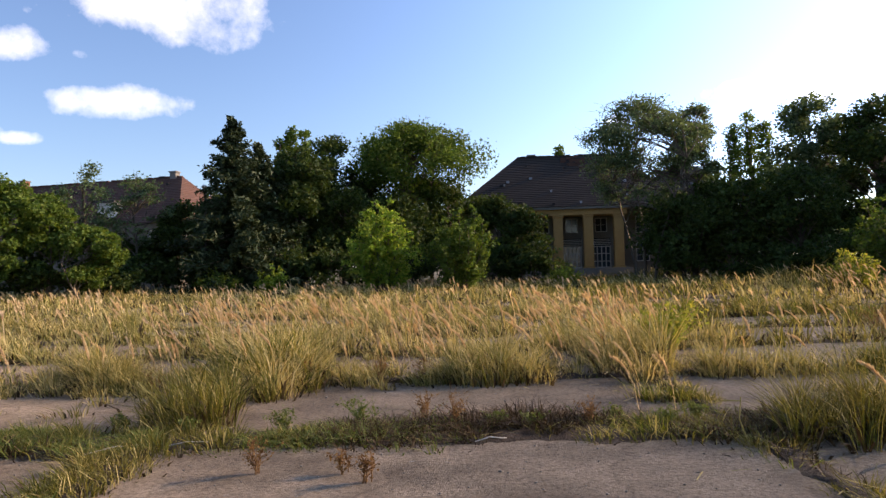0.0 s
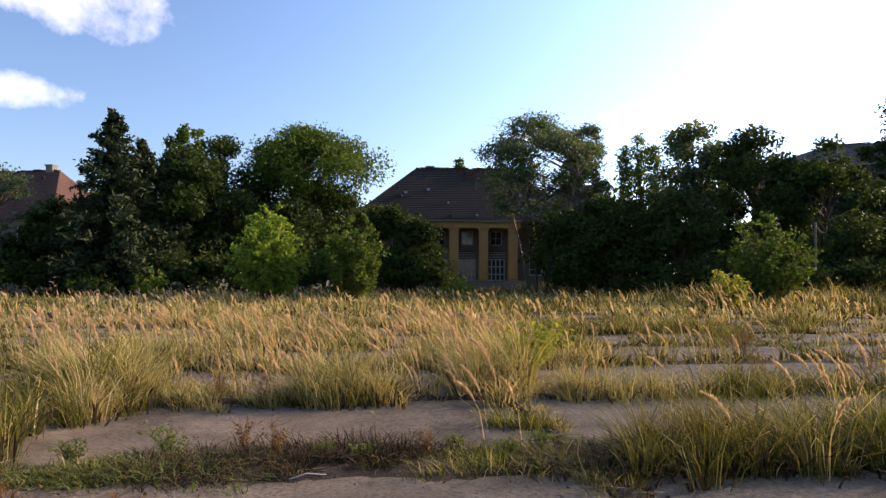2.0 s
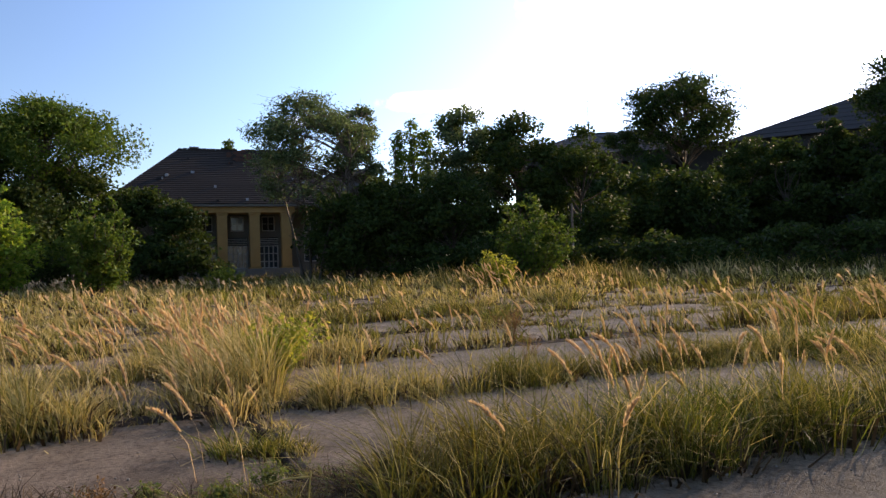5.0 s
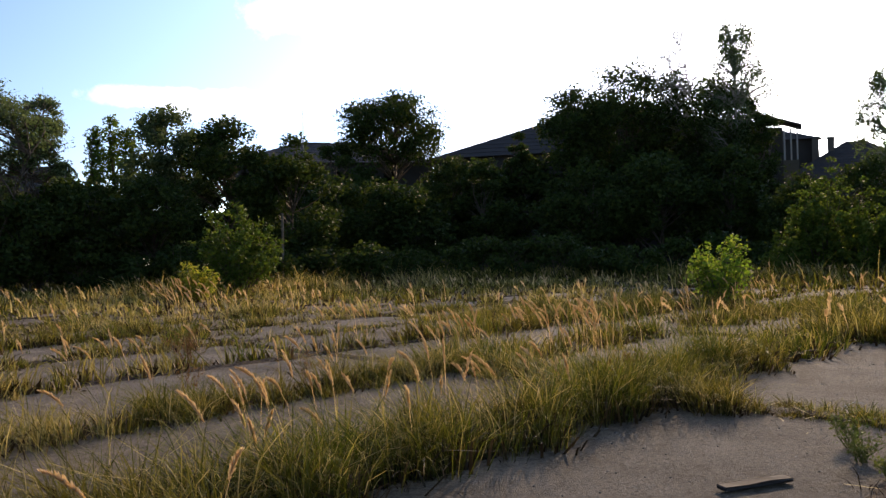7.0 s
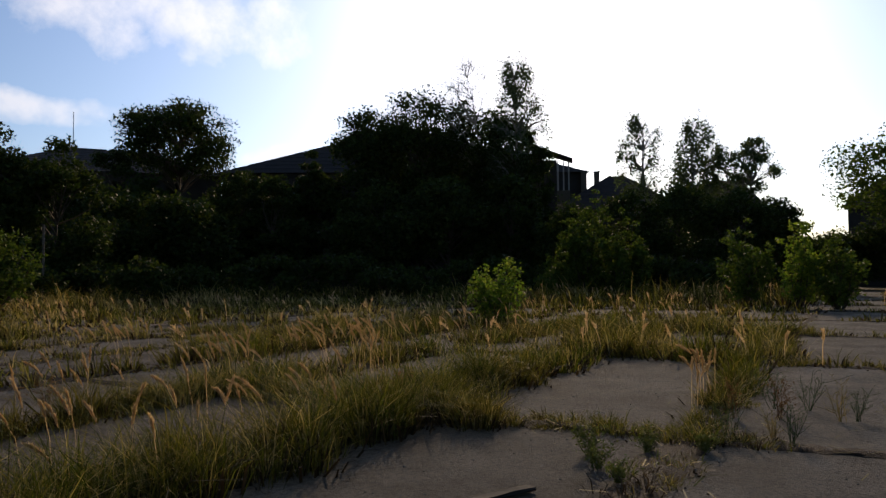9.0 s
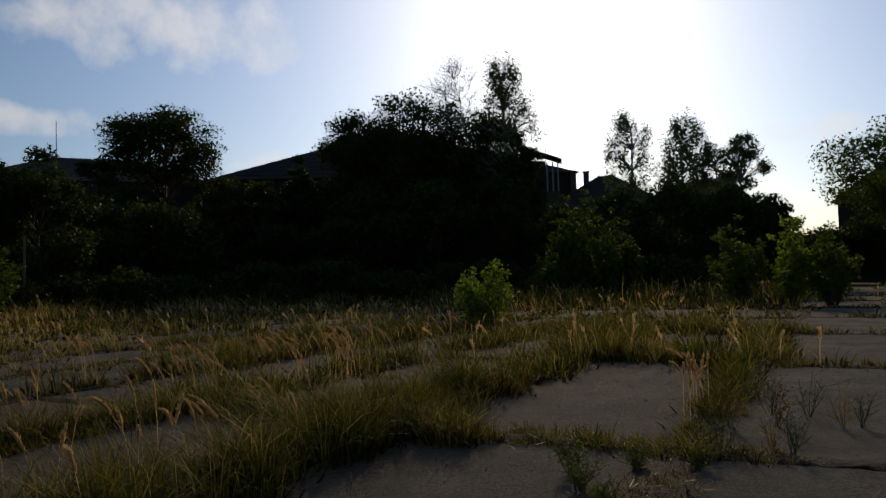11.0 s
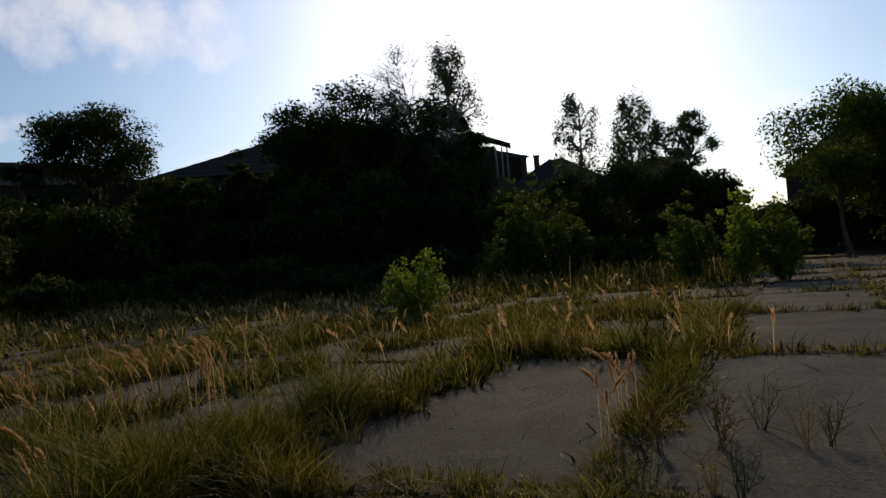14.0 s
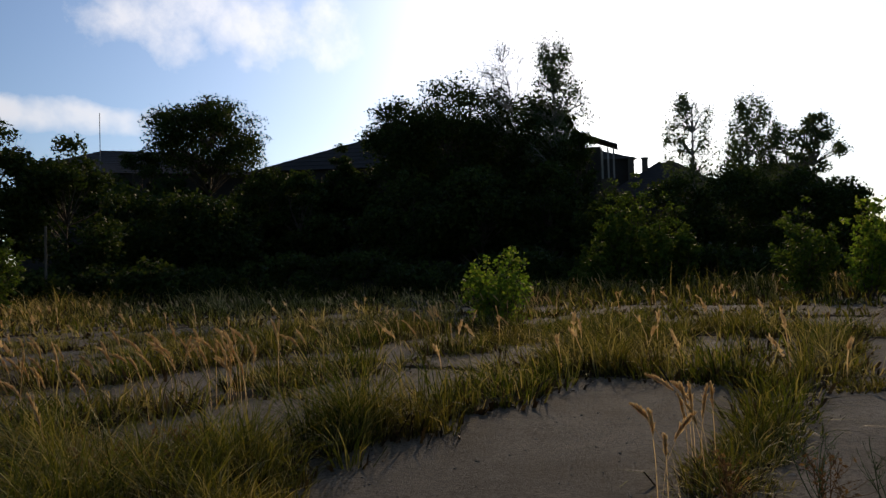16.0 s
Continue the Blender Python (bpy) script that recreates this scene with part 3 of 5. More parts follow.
    for k in range(5):
        ya, yb = -2.75 + 0.44 * k, -2.75 + 0.44 * (k + 1)
        za, zb = 6.47 + 0.04 * k, 6.47 + 0.04 * (k + 1)
        n = len(V)
        V += [(-0.6, ya, za + 0.03), (W + 0.6, ya, za + 0.03), (W + 0.6, yb, zb), (-0.6, yb, zb)]
        F.append((n, n + 1, n + 2, n + 3))
    mesh_object("roof_skirt", V, F, MAT_TILE, th)
    chimney(th, 7.2, 6.2, ZR - 0.6, ZR + 0.12, MAT_TILE)
    # slipped and missing tiles, and a patch of newer red ones
    slope = (ZR - 6.46) / 6.6
    for k in range(24):
        t = rr.random() ** 1.8
        x = rr.uniform(1 + 5.8 * t, W - 1 - 5.8 * t)
        y = -0.6 + 6.6 * t
        z = 6.46 + slope * 6.6 * t
        s = rr.uniform(0.12, 0.34)
        hole = rr.random() < 0.55
        q = box("slipped_tile" if not hole else "tile_gap", x, y - 0.02, z + 0.05, x + s, y + 0.2, z + 0.05 + 0.2 * slope + 0.03, MAT_RUBBLE if not hole else MAT_DARK, roof)
    for k in range(26):
        t = rr.uniform(0.72, 0.97)
        x = rr.uniform(10.0, 12.8)
        y, z = -0.6 + 6.6 * t, 6.46 + slope * 6.6 * t
        box("red_tile", x, y - 0.02, z + 0.03, x + 0.4, y + 0.22, z + 0.06 + 0.22 * slope, MAT_TILE_RED, roof)
    return th


portico_house()
rub = random.Random(8)
for k in range(9):
    bm = bmesh.new()
    bmesh.ops.create_icosphere(bm, subdivisions=1, radius=rub.uniform(0.16, 0.4))
    for v in bm.verts:
        v.co *= rub.uniform(0.7, 1.15)
    ob = part("rubble", bm, MAT_RUBBLE if k % 3 else MAT_BRICK)
    ob.location = (rub.uniform(9.2, 12.4), 65.4 + rub.uniform(-0.8, 0.8), 0.15)
    tagged(ob, "broken pale masonry lump before the portico", "rubble", "rubble before the house")


def side_house():
    """The house further left, seen over its corner: long tiled hip roof."""
    ax, ay = polar(-25.2, 73)
    bx, by = polar(-35.5, 86)
    ang = math.degrees(math.atan2(ay - by, ax - bx))
    W, D = 27.0, 11.0
    ux, uy = math.cos(radians(ang)), math.sin(radians(ang))
    th = empty("tiled_house", pose(ax - ux * W, ay - uy * W, 0, 0, 0, ang), "long derelict house with brown hipped tile roof", "house")
    ops = [(x, z, 1.2, 1.6) for x in (1.5, 4.6, 7.7, 10.8, 13.9, 17.0, 20.1, 23.6) for z in (1.2, 4.0)]
    wall_with_openings(th, W, 6.3, ops, MAT_WALL)
    for o in ops:
        window(th, o[0], o[1], o[2], o[3], 0.1, broken=(o[0] % 2 < 1))
    for x in (0, W - 0.4):
        box("side_wall", x, 0.41, 0, x + 0.4, D, 6.3, MAT_WALL, th)
    box("back_wall", 0.41, D - 0.4, 0, W - 0.41, D, 6.3, MAT_WALL, th)
    box("partition_wall", 0.41, 3.2, 0, W - 0.41, 3.35, 6.2, MAT_DARK, th)
    roof = hip_roof(th, W, D, 6.3, 11.3, 3.4, MAT_TILE_RED, 0.5, 26)
    chimney(th, W - 4.3, 5.5, 11.1, 11.75, MAT_STONE)
    chimney(th, 3.6, 5.2, 9.8, 11.9)
    dm = box("dormer", 17.6, 0.4, 7.0, 19.6, 2.6, 8.5, MAT_FRAME, th, "broken white dormer", bevel=0.03)
    box("dormer_roof", 17.4, 0.2, 8.5, 19.8, 3.4, 8.7, MAT_ROOF_DARK, dm)
    rr = random.Random(6)
    for k in range(30):
        t = rr.random()
        x, y, z = rr.uniform(3, W - 4), -0.5 + 6 * t, 6.3 + 5 * t
        box("tile_gap", x, y - 0.02, z + 0.04, x + rr.uniform(0.3, 0.9), y + 0.2, z + 0.26, MAT_DARK, roof)
    # lower wing with a half-collapsed roof
    cx, cy = polar(-24.5, 82)
    an = empty("wing_building", pose(cx - 2.5, cy, 0, 0, 0, 8), "low wing with half-collapsed roof", "building")
    wall_with_openings(an, 6.5, 8.6, [(1, 1.2, 1.2, 1.6), (3.8, 1.2, 1.2, 1.6), (1, 4.4, 1.2, 1.6), (3.8, 4.4, 1.2, 1.6)], MAT_WALL)
    box("back_wall", 0, 7.6, 0, 6.5, 8, 8.6, MAT_WALL, an)
    for x in (0, 6.1):
        box("side_wall", x, 0.41, 0, x + 0.4, 7.59, 8.6, MAT_WALL, an)
    rf = box("roof", -0.4, -0.4, 8.61, 6.9, 8.4, 9.6, MAT_ROOF_DARK, an, bevel=0.25)
    for k in range(8):
        box("rafter", -0.2 + 0.85 * k, -0.45, 9.5, -0.05 + 0.85 * k, 5.0, 9.72 + 0.05 * (k % 3), MAT_STONE, rf)


side_house()


def far_building(name, az, d, w, depth, z_eave, z_ridge, hip, label, tower=False, second=True, turn=0.0):
    x, y = polar(az, d, second)
    a = -az + turn
    c, s = math.cos(radians(a)), math.sin(radians(a))
    th = empty(name, pose(x - c * w / 2, y - s * w / 2, 0, 0, 0, a), label, "building")
    ops = [(1.5 + 3.0 * i, z, 1.4, 1.8) for i in range(int((w - 3) / 3.0)) for z in np.arange(1.2, z_eave - 2.2, 3.4)]
    ops = [tuple(float(q) for q in o) for o in ops]
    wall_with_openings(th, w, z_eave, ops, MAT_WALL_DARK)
    box("partition_wall", 0.41, 2.2, 0, w - 0.41, 2.4, z_eave - 0.1, MAT_DARK, th)
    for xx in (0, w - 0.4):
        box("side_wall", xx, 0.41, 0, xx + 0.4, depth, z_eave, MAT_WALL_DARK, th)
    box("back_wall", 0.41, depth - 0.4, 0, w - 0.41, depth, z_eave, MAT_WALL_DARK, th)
    hip_roof(th, w, depth, z_eave, z_ridge, hip, MAT_ROOF_DARK, 0.6, 12)
    return th


far_building("barracks_building", 53.5, 94, 46, 16, up(94, 8.0), up(102, 11.3), 21.5, "long dark barracks building behind the trees")
far_building("barracks_building", 32, 96, 26, 14, up(96, 7.6), up(103, 9.1), 8, "dark barracks wing behind the trees")
w2 = far_building("low_wing", 69.6, 92, 14, 10, up(92, 5.0), up(97, 7.4), 6.0, "low dark-roofed wing beside the barracks")
chimney(w2, 3.0, 4.0, up(92, 6.0), up(96, 7.85), MAT_WALL)
chimney(w2, 4.6, 4.0, up(92, 6.0), up(96, 7.75), MAT_WALL)
far_building("gabled_house", 12.6, 98, 13, 10, up(98, 4.6), up(103, 6.8), 4.5, "dark hipped roof behind the locust tree", second=False)
far_building("gabled_house", 77.0, 86, 11, 9, up(82, 4.0), up(86, 7.0), 3.6, "small dark gabled house behind birches")
far_building("barracks_building", 96, 88, 34, 14, up(88, 4.5), up(95, 7.6), 5.0, "dark barracks building behind an old tree")
# open belvedere on the barracks corner
bx, by = polar(65.9, 88, True)
bel = empty("belvedere", pose(bx, by, 0, 0, 0, -66), "open rooftop belvedere with slim posts", "tower")
box("tower_body", -1.1, -1, 0, 0.4, 1.2, up(88, 6.4), MAT_WALL, bel)
box("tower_wall", -2.4, -1, 0, -1.12, 1.2, up(88, 8.7), MAT_WALL_DARK, bel)
for x in (-1.05, -0.4, 0.2):
    for y in (-0.9, 1.0):
        box("post", x, y, up(88, 6.4), x + 0.16, y + 0.16, up(88, 8.6), MAT_FRAME, bel)
zt = up(88, 8.75)
V = [(x, y, z) for x, z in ((0.75, zt), (-2.4, zt + 1.2), (-2.4, zt + 0.95), (0.75, zt - 0.22)) for y in (-1.5, 1.6)]
mesh_object("tower_roof", V, [(0, 1, 3, 2), (2, 3, 5, 4), (4, 5, 7, 6), (6, 7, 1, 0), (0, 2, 4, 6), (1, 7, 5, 3)], MAT_ROOF_DARK, bel)
v, f = tubes([([(-1.1, 0, up(88, 8.7)), (-1.1, 0, up(88, 11.0))], [0.04, 0.03])], 6)
mesh_object("mast", v, f, MAT_METAL, bel)


def street_lamp(x, y, h, turn):
    th = empty("street_lamp", pose(x, y, 0, 0, 0, turn), "old grey concrete street lamp with a drooping head", "street lamp")
    v, f = tubes([([(0, 0, 0), (0, 0, h * 0.4), (0, 0, h * 0.8), (0, 0, h)], [0.13, 0.11, 0.09, 0.07])], 10)
    pole = mesh_object("pole", v, f, MAT_WALL_DARK, th, smooth=True)
    v, f = tubes([([(0, 0, h), (0, -0.1, h + 0.35), (0, -0.45, h + 0.55), (0, -0.8, h + 0.5)], [0.06, 0.05, 0.045, 0.04])], 8)
    mesh_object("arm", v, f, MAT_METAL, pole, smooth=True)
    bm = bmesh.new()
    bmesh.ops.create_uvsphere(bm, u_segments=14, v_segments=8, radius=0.5)
    for q in bm.verts:
        q.co = Vector((q.co.x * 0.36, q.co.y * 0.9, q.co.z * 0.26))
        q.co += Vector((0, -1.1, h + 0.42))
    part("lamp_head", bm, MAT_FRAME, th, "white lamp housing")


lx, ly = polar(-23.2, 52)
street_lamp(lx, ly, up(52, 5.7), 20)
v, f = tubes([([(0, 0, 0), (0, 0, 6), (0, 0, up(80, 11.6))], [0.1, 0.06, 0.03])], 6)
rod = mesh_object("aerial_mast", v, f, MAT_METAL)
rx, ry = polar(29.8, 80, True)
rod.matrix_world = pose(rx, ry, 0)
tagged(rod, "thin steel aerial mast above the trees", "mast")
v, f = tubes([([(0, 0, 0), (0, 0, 3), (0.02, 0, up(52, 3.7))], [0.08, 0.075, 0.07])], 8)
post = mesh_object("concrete_post", v, f, MAT_WALL)
rx, ry = polar(29.0, 52)
post.matrix_world = pose(rx, ry, 0)
tagged(post, "grey concrete post before dark trees", "post")


# ---------------------------------------------------------------- trees
def tree_at(name, az, d, el, half, mat, label, seed, second=False, **kw):
    x, y = polar(az, d, second)
    return make_tree(name, pose(x, y, -0.05, 0, 0, seed * 37 % 360), up(d, el), d * math.tan(radians(half)), mat, label, seed, **kw)


tree_at("spruce_tree", -21.2, 51, 11.5, 3.6, LEAF_SPRUCE, "dark pointed spruce at the field's edge", 1, kind="spruce", leaves=15000, leaf=0.34)
tree_at("spruce_tree", -19.3, 53, 9.7, 3.2, LEAF_SPRUCE, "shorter dark spruce behind the taller one", 121, kind="spruce", leaves=11000, leaf=0.34)
tree_at("broadleaf_tree", -16.2, 55, 9.0, 3.6, LEAF_DARK, "dark broadleaf tree beside the spruce", 2, leaves=15000, leaf=0.25, base=0.03, clumps=34)
tree_at("broadleaf_tree", -13.3, 59, 10.0, 3.0, LEAF_DARK, "dark green broadleaf tree with open crown", 3, leaves=13000, leaf=0.25, base=0.12, clumps=28, gap=0.1)
tree_at("round_tree", -7.6, 60, 10.9, 4.9, LEAF_MID, "round-crowned green tree with bare limbs showing", 4, leaves=30000, base=0.46, clumps=64, gap=0.0, leaf=0.20, tuft=0.85, fill=0.5)
tree_at("broadleaf_tree", -9.5, 57, 5.6, 4.2, LEAF_DARK, "dark undergrowth tree at the field's edge", 5, leaves=12000, leaf=0.25, base=0.02, clumps=30)
tree_at("broadleaf_tree", -24.4, 56, 5.0, 2.6, LEAF_DARK, "dark low tree before the house", 6, leaves=9000, leaf=0.25, base=0.02)
tree_at("young_tree", -10.2, 40, 5.0, 2.7, LEAF_LIGHT, "young light green tree in front of dark trees", 7, kind="sprout", leaves=11000, leaf=0.17, clumps=46, trunk=0.08)
tree_at("young_tree", -4.1, 40, 4.3, 2.5, LEAF_MID, "young green tree in front of dark trees", 8, kind="sprout", leaves=11000, leaf=0.16, clumps=42, trunk=0.08)
tree_at("broadleaf_tree", -1.2, 58, 5.2, 2.6, LEAF_DARK, "dark green shrub tree before the house", 9, leaves=9000, leaf=0.25, base=0.02)
tree_at("shrub", 0.6, 55, 4.2, 2.2, LEAF_DARK, "dark shrub beside the portico", 10, kind="shrub", leaves=8000, leaf=0.25, base=0.02, clumps=30, category="shrub")
tree_at("locust_tree", 9.8, 54, 11.9, 4.7, LEAF_GREY, "feathery grey-green locust tree before the house", 11, leaves=26000, base=0.36, clumps=84, gap=0.3, leaf=0.15, tuft=0.68, stems=4, fill=0.85)
tree_at("locust_tree", 13.6, 55, 11.2, 2.1, LEAF_GREY, "leaning feathery locust tree with open crown", 12, leaves=12000, base=0.42, clumps=40, gap=0.25, leaf=0.16, tuft=0.85, stems=2, fill=0.8)
tree_at("broadleaf_tree", 12.4, 53, 4.6, 3.4, LEAF_DARK, "dense dark tree beside the portico", 13, leaves=9828, leaf=0.24, base=0.01, clumps=32)
tree_at("broadleaf_tree", 16.2, 54, 5.8, 3.0, LEAF_DARK, "dark green tree at the field's edge", 14, leaves=8316, leaf=0.24, base=0.01, clumps=30)
for az, d, el, half, s in ((16.2, 100, 9.6, 0.8, 15), (17.2, 102, 10.3, 0.9, 16), (18.2, 101, 9.6, 0.8, 17), (-16.8, 92, 10.7, 0.7, 18), (-15.9, 93, 10.5, 0.7, 19), (-17.6, 92, 9.9, 0.7, 20), (3.7, 108, 8.9, 0.45, 21)):
    tree_at("poplar_tree", az, d, el, half, LEAF_MID, "tall narrow poplar far behind the houses", s, kind="poplar", leaves=3500, leaf=0.34, clumps=26, group="far poplars")
tree_at("broadleaf_tree", 21.2, 60, 10.7, 2.9, LEAF_GREY, "tall grey-green tree in the edge of the wood", 22, leaves=15000, leaf=0.25, base=0.1, clumps=52, tuft=0.9, fill=0.5)
tree_at("broadleaf_tree", 25.3, 57, 10.3, 3.3, LEAF_DARK, "tall dark tree in the edge of the wood", 23, leaves=17000, leaf=0.24, base=0.05, clumps=60, tuft=0.9, fill=0.5)
tree_at("broadleaf_tree", 29.8, 58, 9.2, 3.2, LEAF_DARK, "dark tree in the edge of the wood", 24, leaves=12000, leaf=0.25, base=0.03, clumps=30)
tree_at("broadleaf_tree", 20.3, 54, 6.2, 3.6, LEAF_DARK, "dark undergrowth tree in the wood's edge", 25, leaves=8316, leaf=0.24, base=0.01, clumps=30)
tree_at("shrub", 26.2, 42, 4.2, 2.7, LEAF_MID, "green shrub before the dark wood", 26, kind="sprout", leaves=8500, leaf=0.17, clumps=44, trunk=0.07, category="shrub")
tree_at("shrub", 23.4, 36, 0.35, 1.4, LEAF_YELLOW, "low yellow-brown bush in the grass", 27, kind="sprout", leaves=4500, leaf=0.10, clumps=40, trunk=0.04, category="shrub")
tree_at("shrub", 3.8, 50, -0.25, 1.3, LEAF_YELLOW, "low yellow bush before the portico", 28, kind="sprout", leaves=2500, leaf=0.13, clumps=30, trunk=0.04, category="shrub")
tree_at("shrub", -18.5, 48, 0.4, 1.2, LEAF_LIGHT, "low bright green shrub under the spruce", 29, kind="sprout", leaves=2200, leaf=0.16, clumps=22, trunk=0.04, category="shrub")
tree_at("shrub", -22.4, 49, 0.3, 1.5, LEAF_MID, "low leafy shrub before the lamp", 30, kind="sprout", leaves=2200, leaf=0.17, clumps=20, trunk=0.04, category="shrub")
for az, d, el, half, s in ((-36.4, 46, 6.6, 2.4, 31), (-33.9, 47, 5.6, 2.2, 32), (-31.2, 46, 3.4, 2.2, 33), (-39.5, 48, 7.4, 2.8, 34), (-43, 50, 8, 3, 35)):
    tree_at("young_tree", az, d, el, half, LEAF_MID, "young green tree with slim stem in the row by the field", s, leaves=9000, base=0.1, leaf=0.2, clumps=30, stems=2, group="young trees by the field")
tree_at("half_bare_tree", -31.2, 55, 7.8, 2.4, LEAF_GREY, "half-bare tree with dead twigs before the roof", 36, kind="round", leaves=2600, base=0.3, clumps=24, leaf=0.18, gap=0.2, fill=0.9)
tree_at("half_bare_tree", -28.0, 54, 7.2, 2.2, LEAF_GREY, "thin half-bare tree before the tiled roof", 37, kind="round", leaves=2200, base=0.3, clumps=24, leaf=0.18, gap=0.2, fill=0.9)
tree_at("broadleaf_tree", -28.5, 57, 2.6, 3.2, LEAF_DARK, "dark low tree under the house's eaves", 38, leaves=6804, leaf=0.24, base=0.01, clumps=26)
tree_at("broadleaf_tree", -20.0, 54, 5.6, 3.0, LEAF_DARK, "dark tree behind the spruce", 39, leaves=6804, leaf=0.24, base=0.01, clumps=28)
tree_at("broadleaf_tree", -4.6, 60, 6.3, 3.2, LEAF_DARK, "dark tree behind bright saplings", 40, leaves=7560, leaf=0.24, base=0.01, clumps=28)
tree_at("broadleaf_tree", -12.8, 56, 6.2, 3.0, LEAF_DARK, "dark tree behind bright saplings", 41, leaves=7560, leaf=0.24, base=0.01, clumps=28)

# low dark undergrowth closing the foot of the wood
hr = random.Random(17)
az = -37.0
while az < 82:
    d = 51 + hr.uniform(-1.0, 2.5) - (4 if az < -28 else 0)
    if not (2.0 < az < 10.5):
        tree_at("shrub", az, d, hr.uniform(0.7, 1.9), 2.3, LEAF_DARK, "low dark shrub at the foot of the wood", 400 + int(az * 3) % 997, second=az > 30, kind="shrub", leaves=1890, leaf=0.25, base=0.0, clumps=14,
                category="shrub", group="shrubs at the foot of the wood")
    az += hr.uniform(2.6, 3.6)

# right-hand wood
S = dict(second=True)
for k, az in enumerate((30.0, 34.0, 38.5, 42.5, 46.5, 50.5, 54.5, 58.5, 62.5)):
    tree_at("broadleaf_tree", az, 78, 6.9 + 0.8 * math.sin(k * 2.3), 3.6, LEAF_DARK, "dark tree deep in the wood", 90 + k, leaves=4500, leaf=0.48, base=0.0, clumps=26, group="trees deep in the wood", **S)
for k, az in enumerate((-21.0, -17.8, -14.5, -11.0, -6.5, 14.0, 18.5, 23.0)):
    tree_at("broadleaf_tree", az, 63, 6.0 + 0.9 * math.sin(k * 1.9), 3.2, LEAF_DARK, "dark tree deep in the wood", 110 + k, leaves=4500, leaf=0.42, base=0.0, clumps=26, group="trees deep in the wood")
tree_at("oak_tree", 36.6, 86, 12.7, 4.3, LEAF_DARK, "broad oak with rounded crown and open limbs", 150, leaves=24000, base=0.52, clumps=70, gap=0.25, leaf=0.26, tuft=0.72, fill=0.7, **S)
tree_at("broadleaf_tree", 32.4, 84, 9.0, 2.6, LEAF_DARK, "dark tree beside the oak", 51, leaves=15750, leaf=0.22, base=0.02, clumps=44, tuft=0.7, **S)
tree_at("broadleaf_tree", 41.0, 76, 8.0, 3.0, LEAF_DARK, "dark tree in the wood's edge", 251, leaves=15750, leaf=0.22, base=0.02, clumps=40, tuft=0.75, **S)
tree_at("broadleaf_tree", 33.0, 66, 6.6, 3.6, LEAF_DARK, "dark undergrowth tree below the oak", 52, leaves=6930, leaf=0.32, base=0.01, clumps=30, **S)
tree_at("broadleaf_tree", 37.6, 66, 6.0, 3.4, LEAF_DARK, "dark undergrowth tree below the oak", 53, leaves=6930, leaf=0.32, base=0.01, clumps=30, **S)
tree_at("broadleaf_tree", 43.6, 72, 7.6, 2.8, LEAF_DARK, "dark tree before the barracks", 54, leaves=6930, leaf=0.32, base=0.01, clumps=36, tuft=0.8, **S)
tree_at("broadleaf_tree", 46.3, 78, 9.5, 1.9, LEAF_DARK, "dark round-topped tree before the barracks", 55, leaves=7500, leaf=0.3, base=0.01, clumps=40, tuft=0.75, **S)
tree_at("chestnut_tree", 50.7, 80, 12.7, 3.3, LEAF_DARK, "large dark chestnut with dense round crown", 56, leaves=22000, leaf=0.28, base=0.05, clumps=64, tuft=1.1, fill=0.6, **S)
tree_at("chestnut_tree", 54.4, 80, 13.9, 4.2, LEAF_DARK, "large dark chestnut with dense round crown", 57, leaves=25000, leaf=0.28, base=0.04, clumps=72, tuft=1.1, fill=0.6, **S)
tree_at("chestnut_tree", 58.0, 82, 13.3, 3.6, LEAF_DARK, "dark chestnut deep in the wood", 257, leaves=20000, leaf=0.28, base=0.04, clumps=64, tuft=1.1, fill=0.6, **S)
tree_at("chestnut_tree", 60.9, 79, 12.3, 3.4, LEAF_DARK, "large dark chestnut with dense round crown", 58, leaves=22000, leaf=0.28, base=0.03, clumps=64, tuft=1.1, fill=0.6, **S)
tree_at("birch_tree", 58.2, 80, 16.6, 2.5, LEAF_GREY, "thin bare birch above the chestnuts", 59, kind="bare", leaves=1500, base=0.5, clumps=44, trunk=0.2, leaf=0.14, bark=MAT_BIRCHBARK, **S)
tree_at("birch_tree", 62.2, 76, 16.6, 2.5, LEAF_GREY, "tall weeping birch with fine hanging sprays", 60, kind="birch", leaves=17000, base=0.3, clumps=110, leaf=0.22, bark=MAT_BIRCHBARK, **S)
tree_at("broadleaf_tree", 63.2, 75, 10.9, 2.1, LEAF_DARK, "dark dense tree below the birch", 61, leaves=11340, leaf=0.24, base=0.01, clumps=44, tuft=0.75, **S)
tree_at("broadleaf_tree", 56.8, 66, 7.6, 4.0, LEAF_DARK, "dark undergrowth tree below the chestnuts", 62, leaves=7559, leaf=0.32, base=0.01, clumps=32, **S)
tree_at("broadleaf_tree", 51.8, 66, 7.2, 4.0, LEAF_DARK, "dark undergrowth tree below the chestnuts", 63, leaves=7559, leaf=0.32, base=0.01, clumps=32, **S)
tree_at("broadleaf_tree", 61.6, 66, 7.6, 3.0, LEAF_DARK, "dark undergrowth tree below the chestnuts", 263, leaves=7559, leaf=0.32, base=0.01, clumps=32, **S)
tree_at("willow_sapling", 67.3, 50, 6.1, 2.1, LEAF_MID, "slim young willow at the wood's edge", 64, kind="sprout", leaves=9000, clumps=40, leaf=0.18, trunk=0.08, **S)
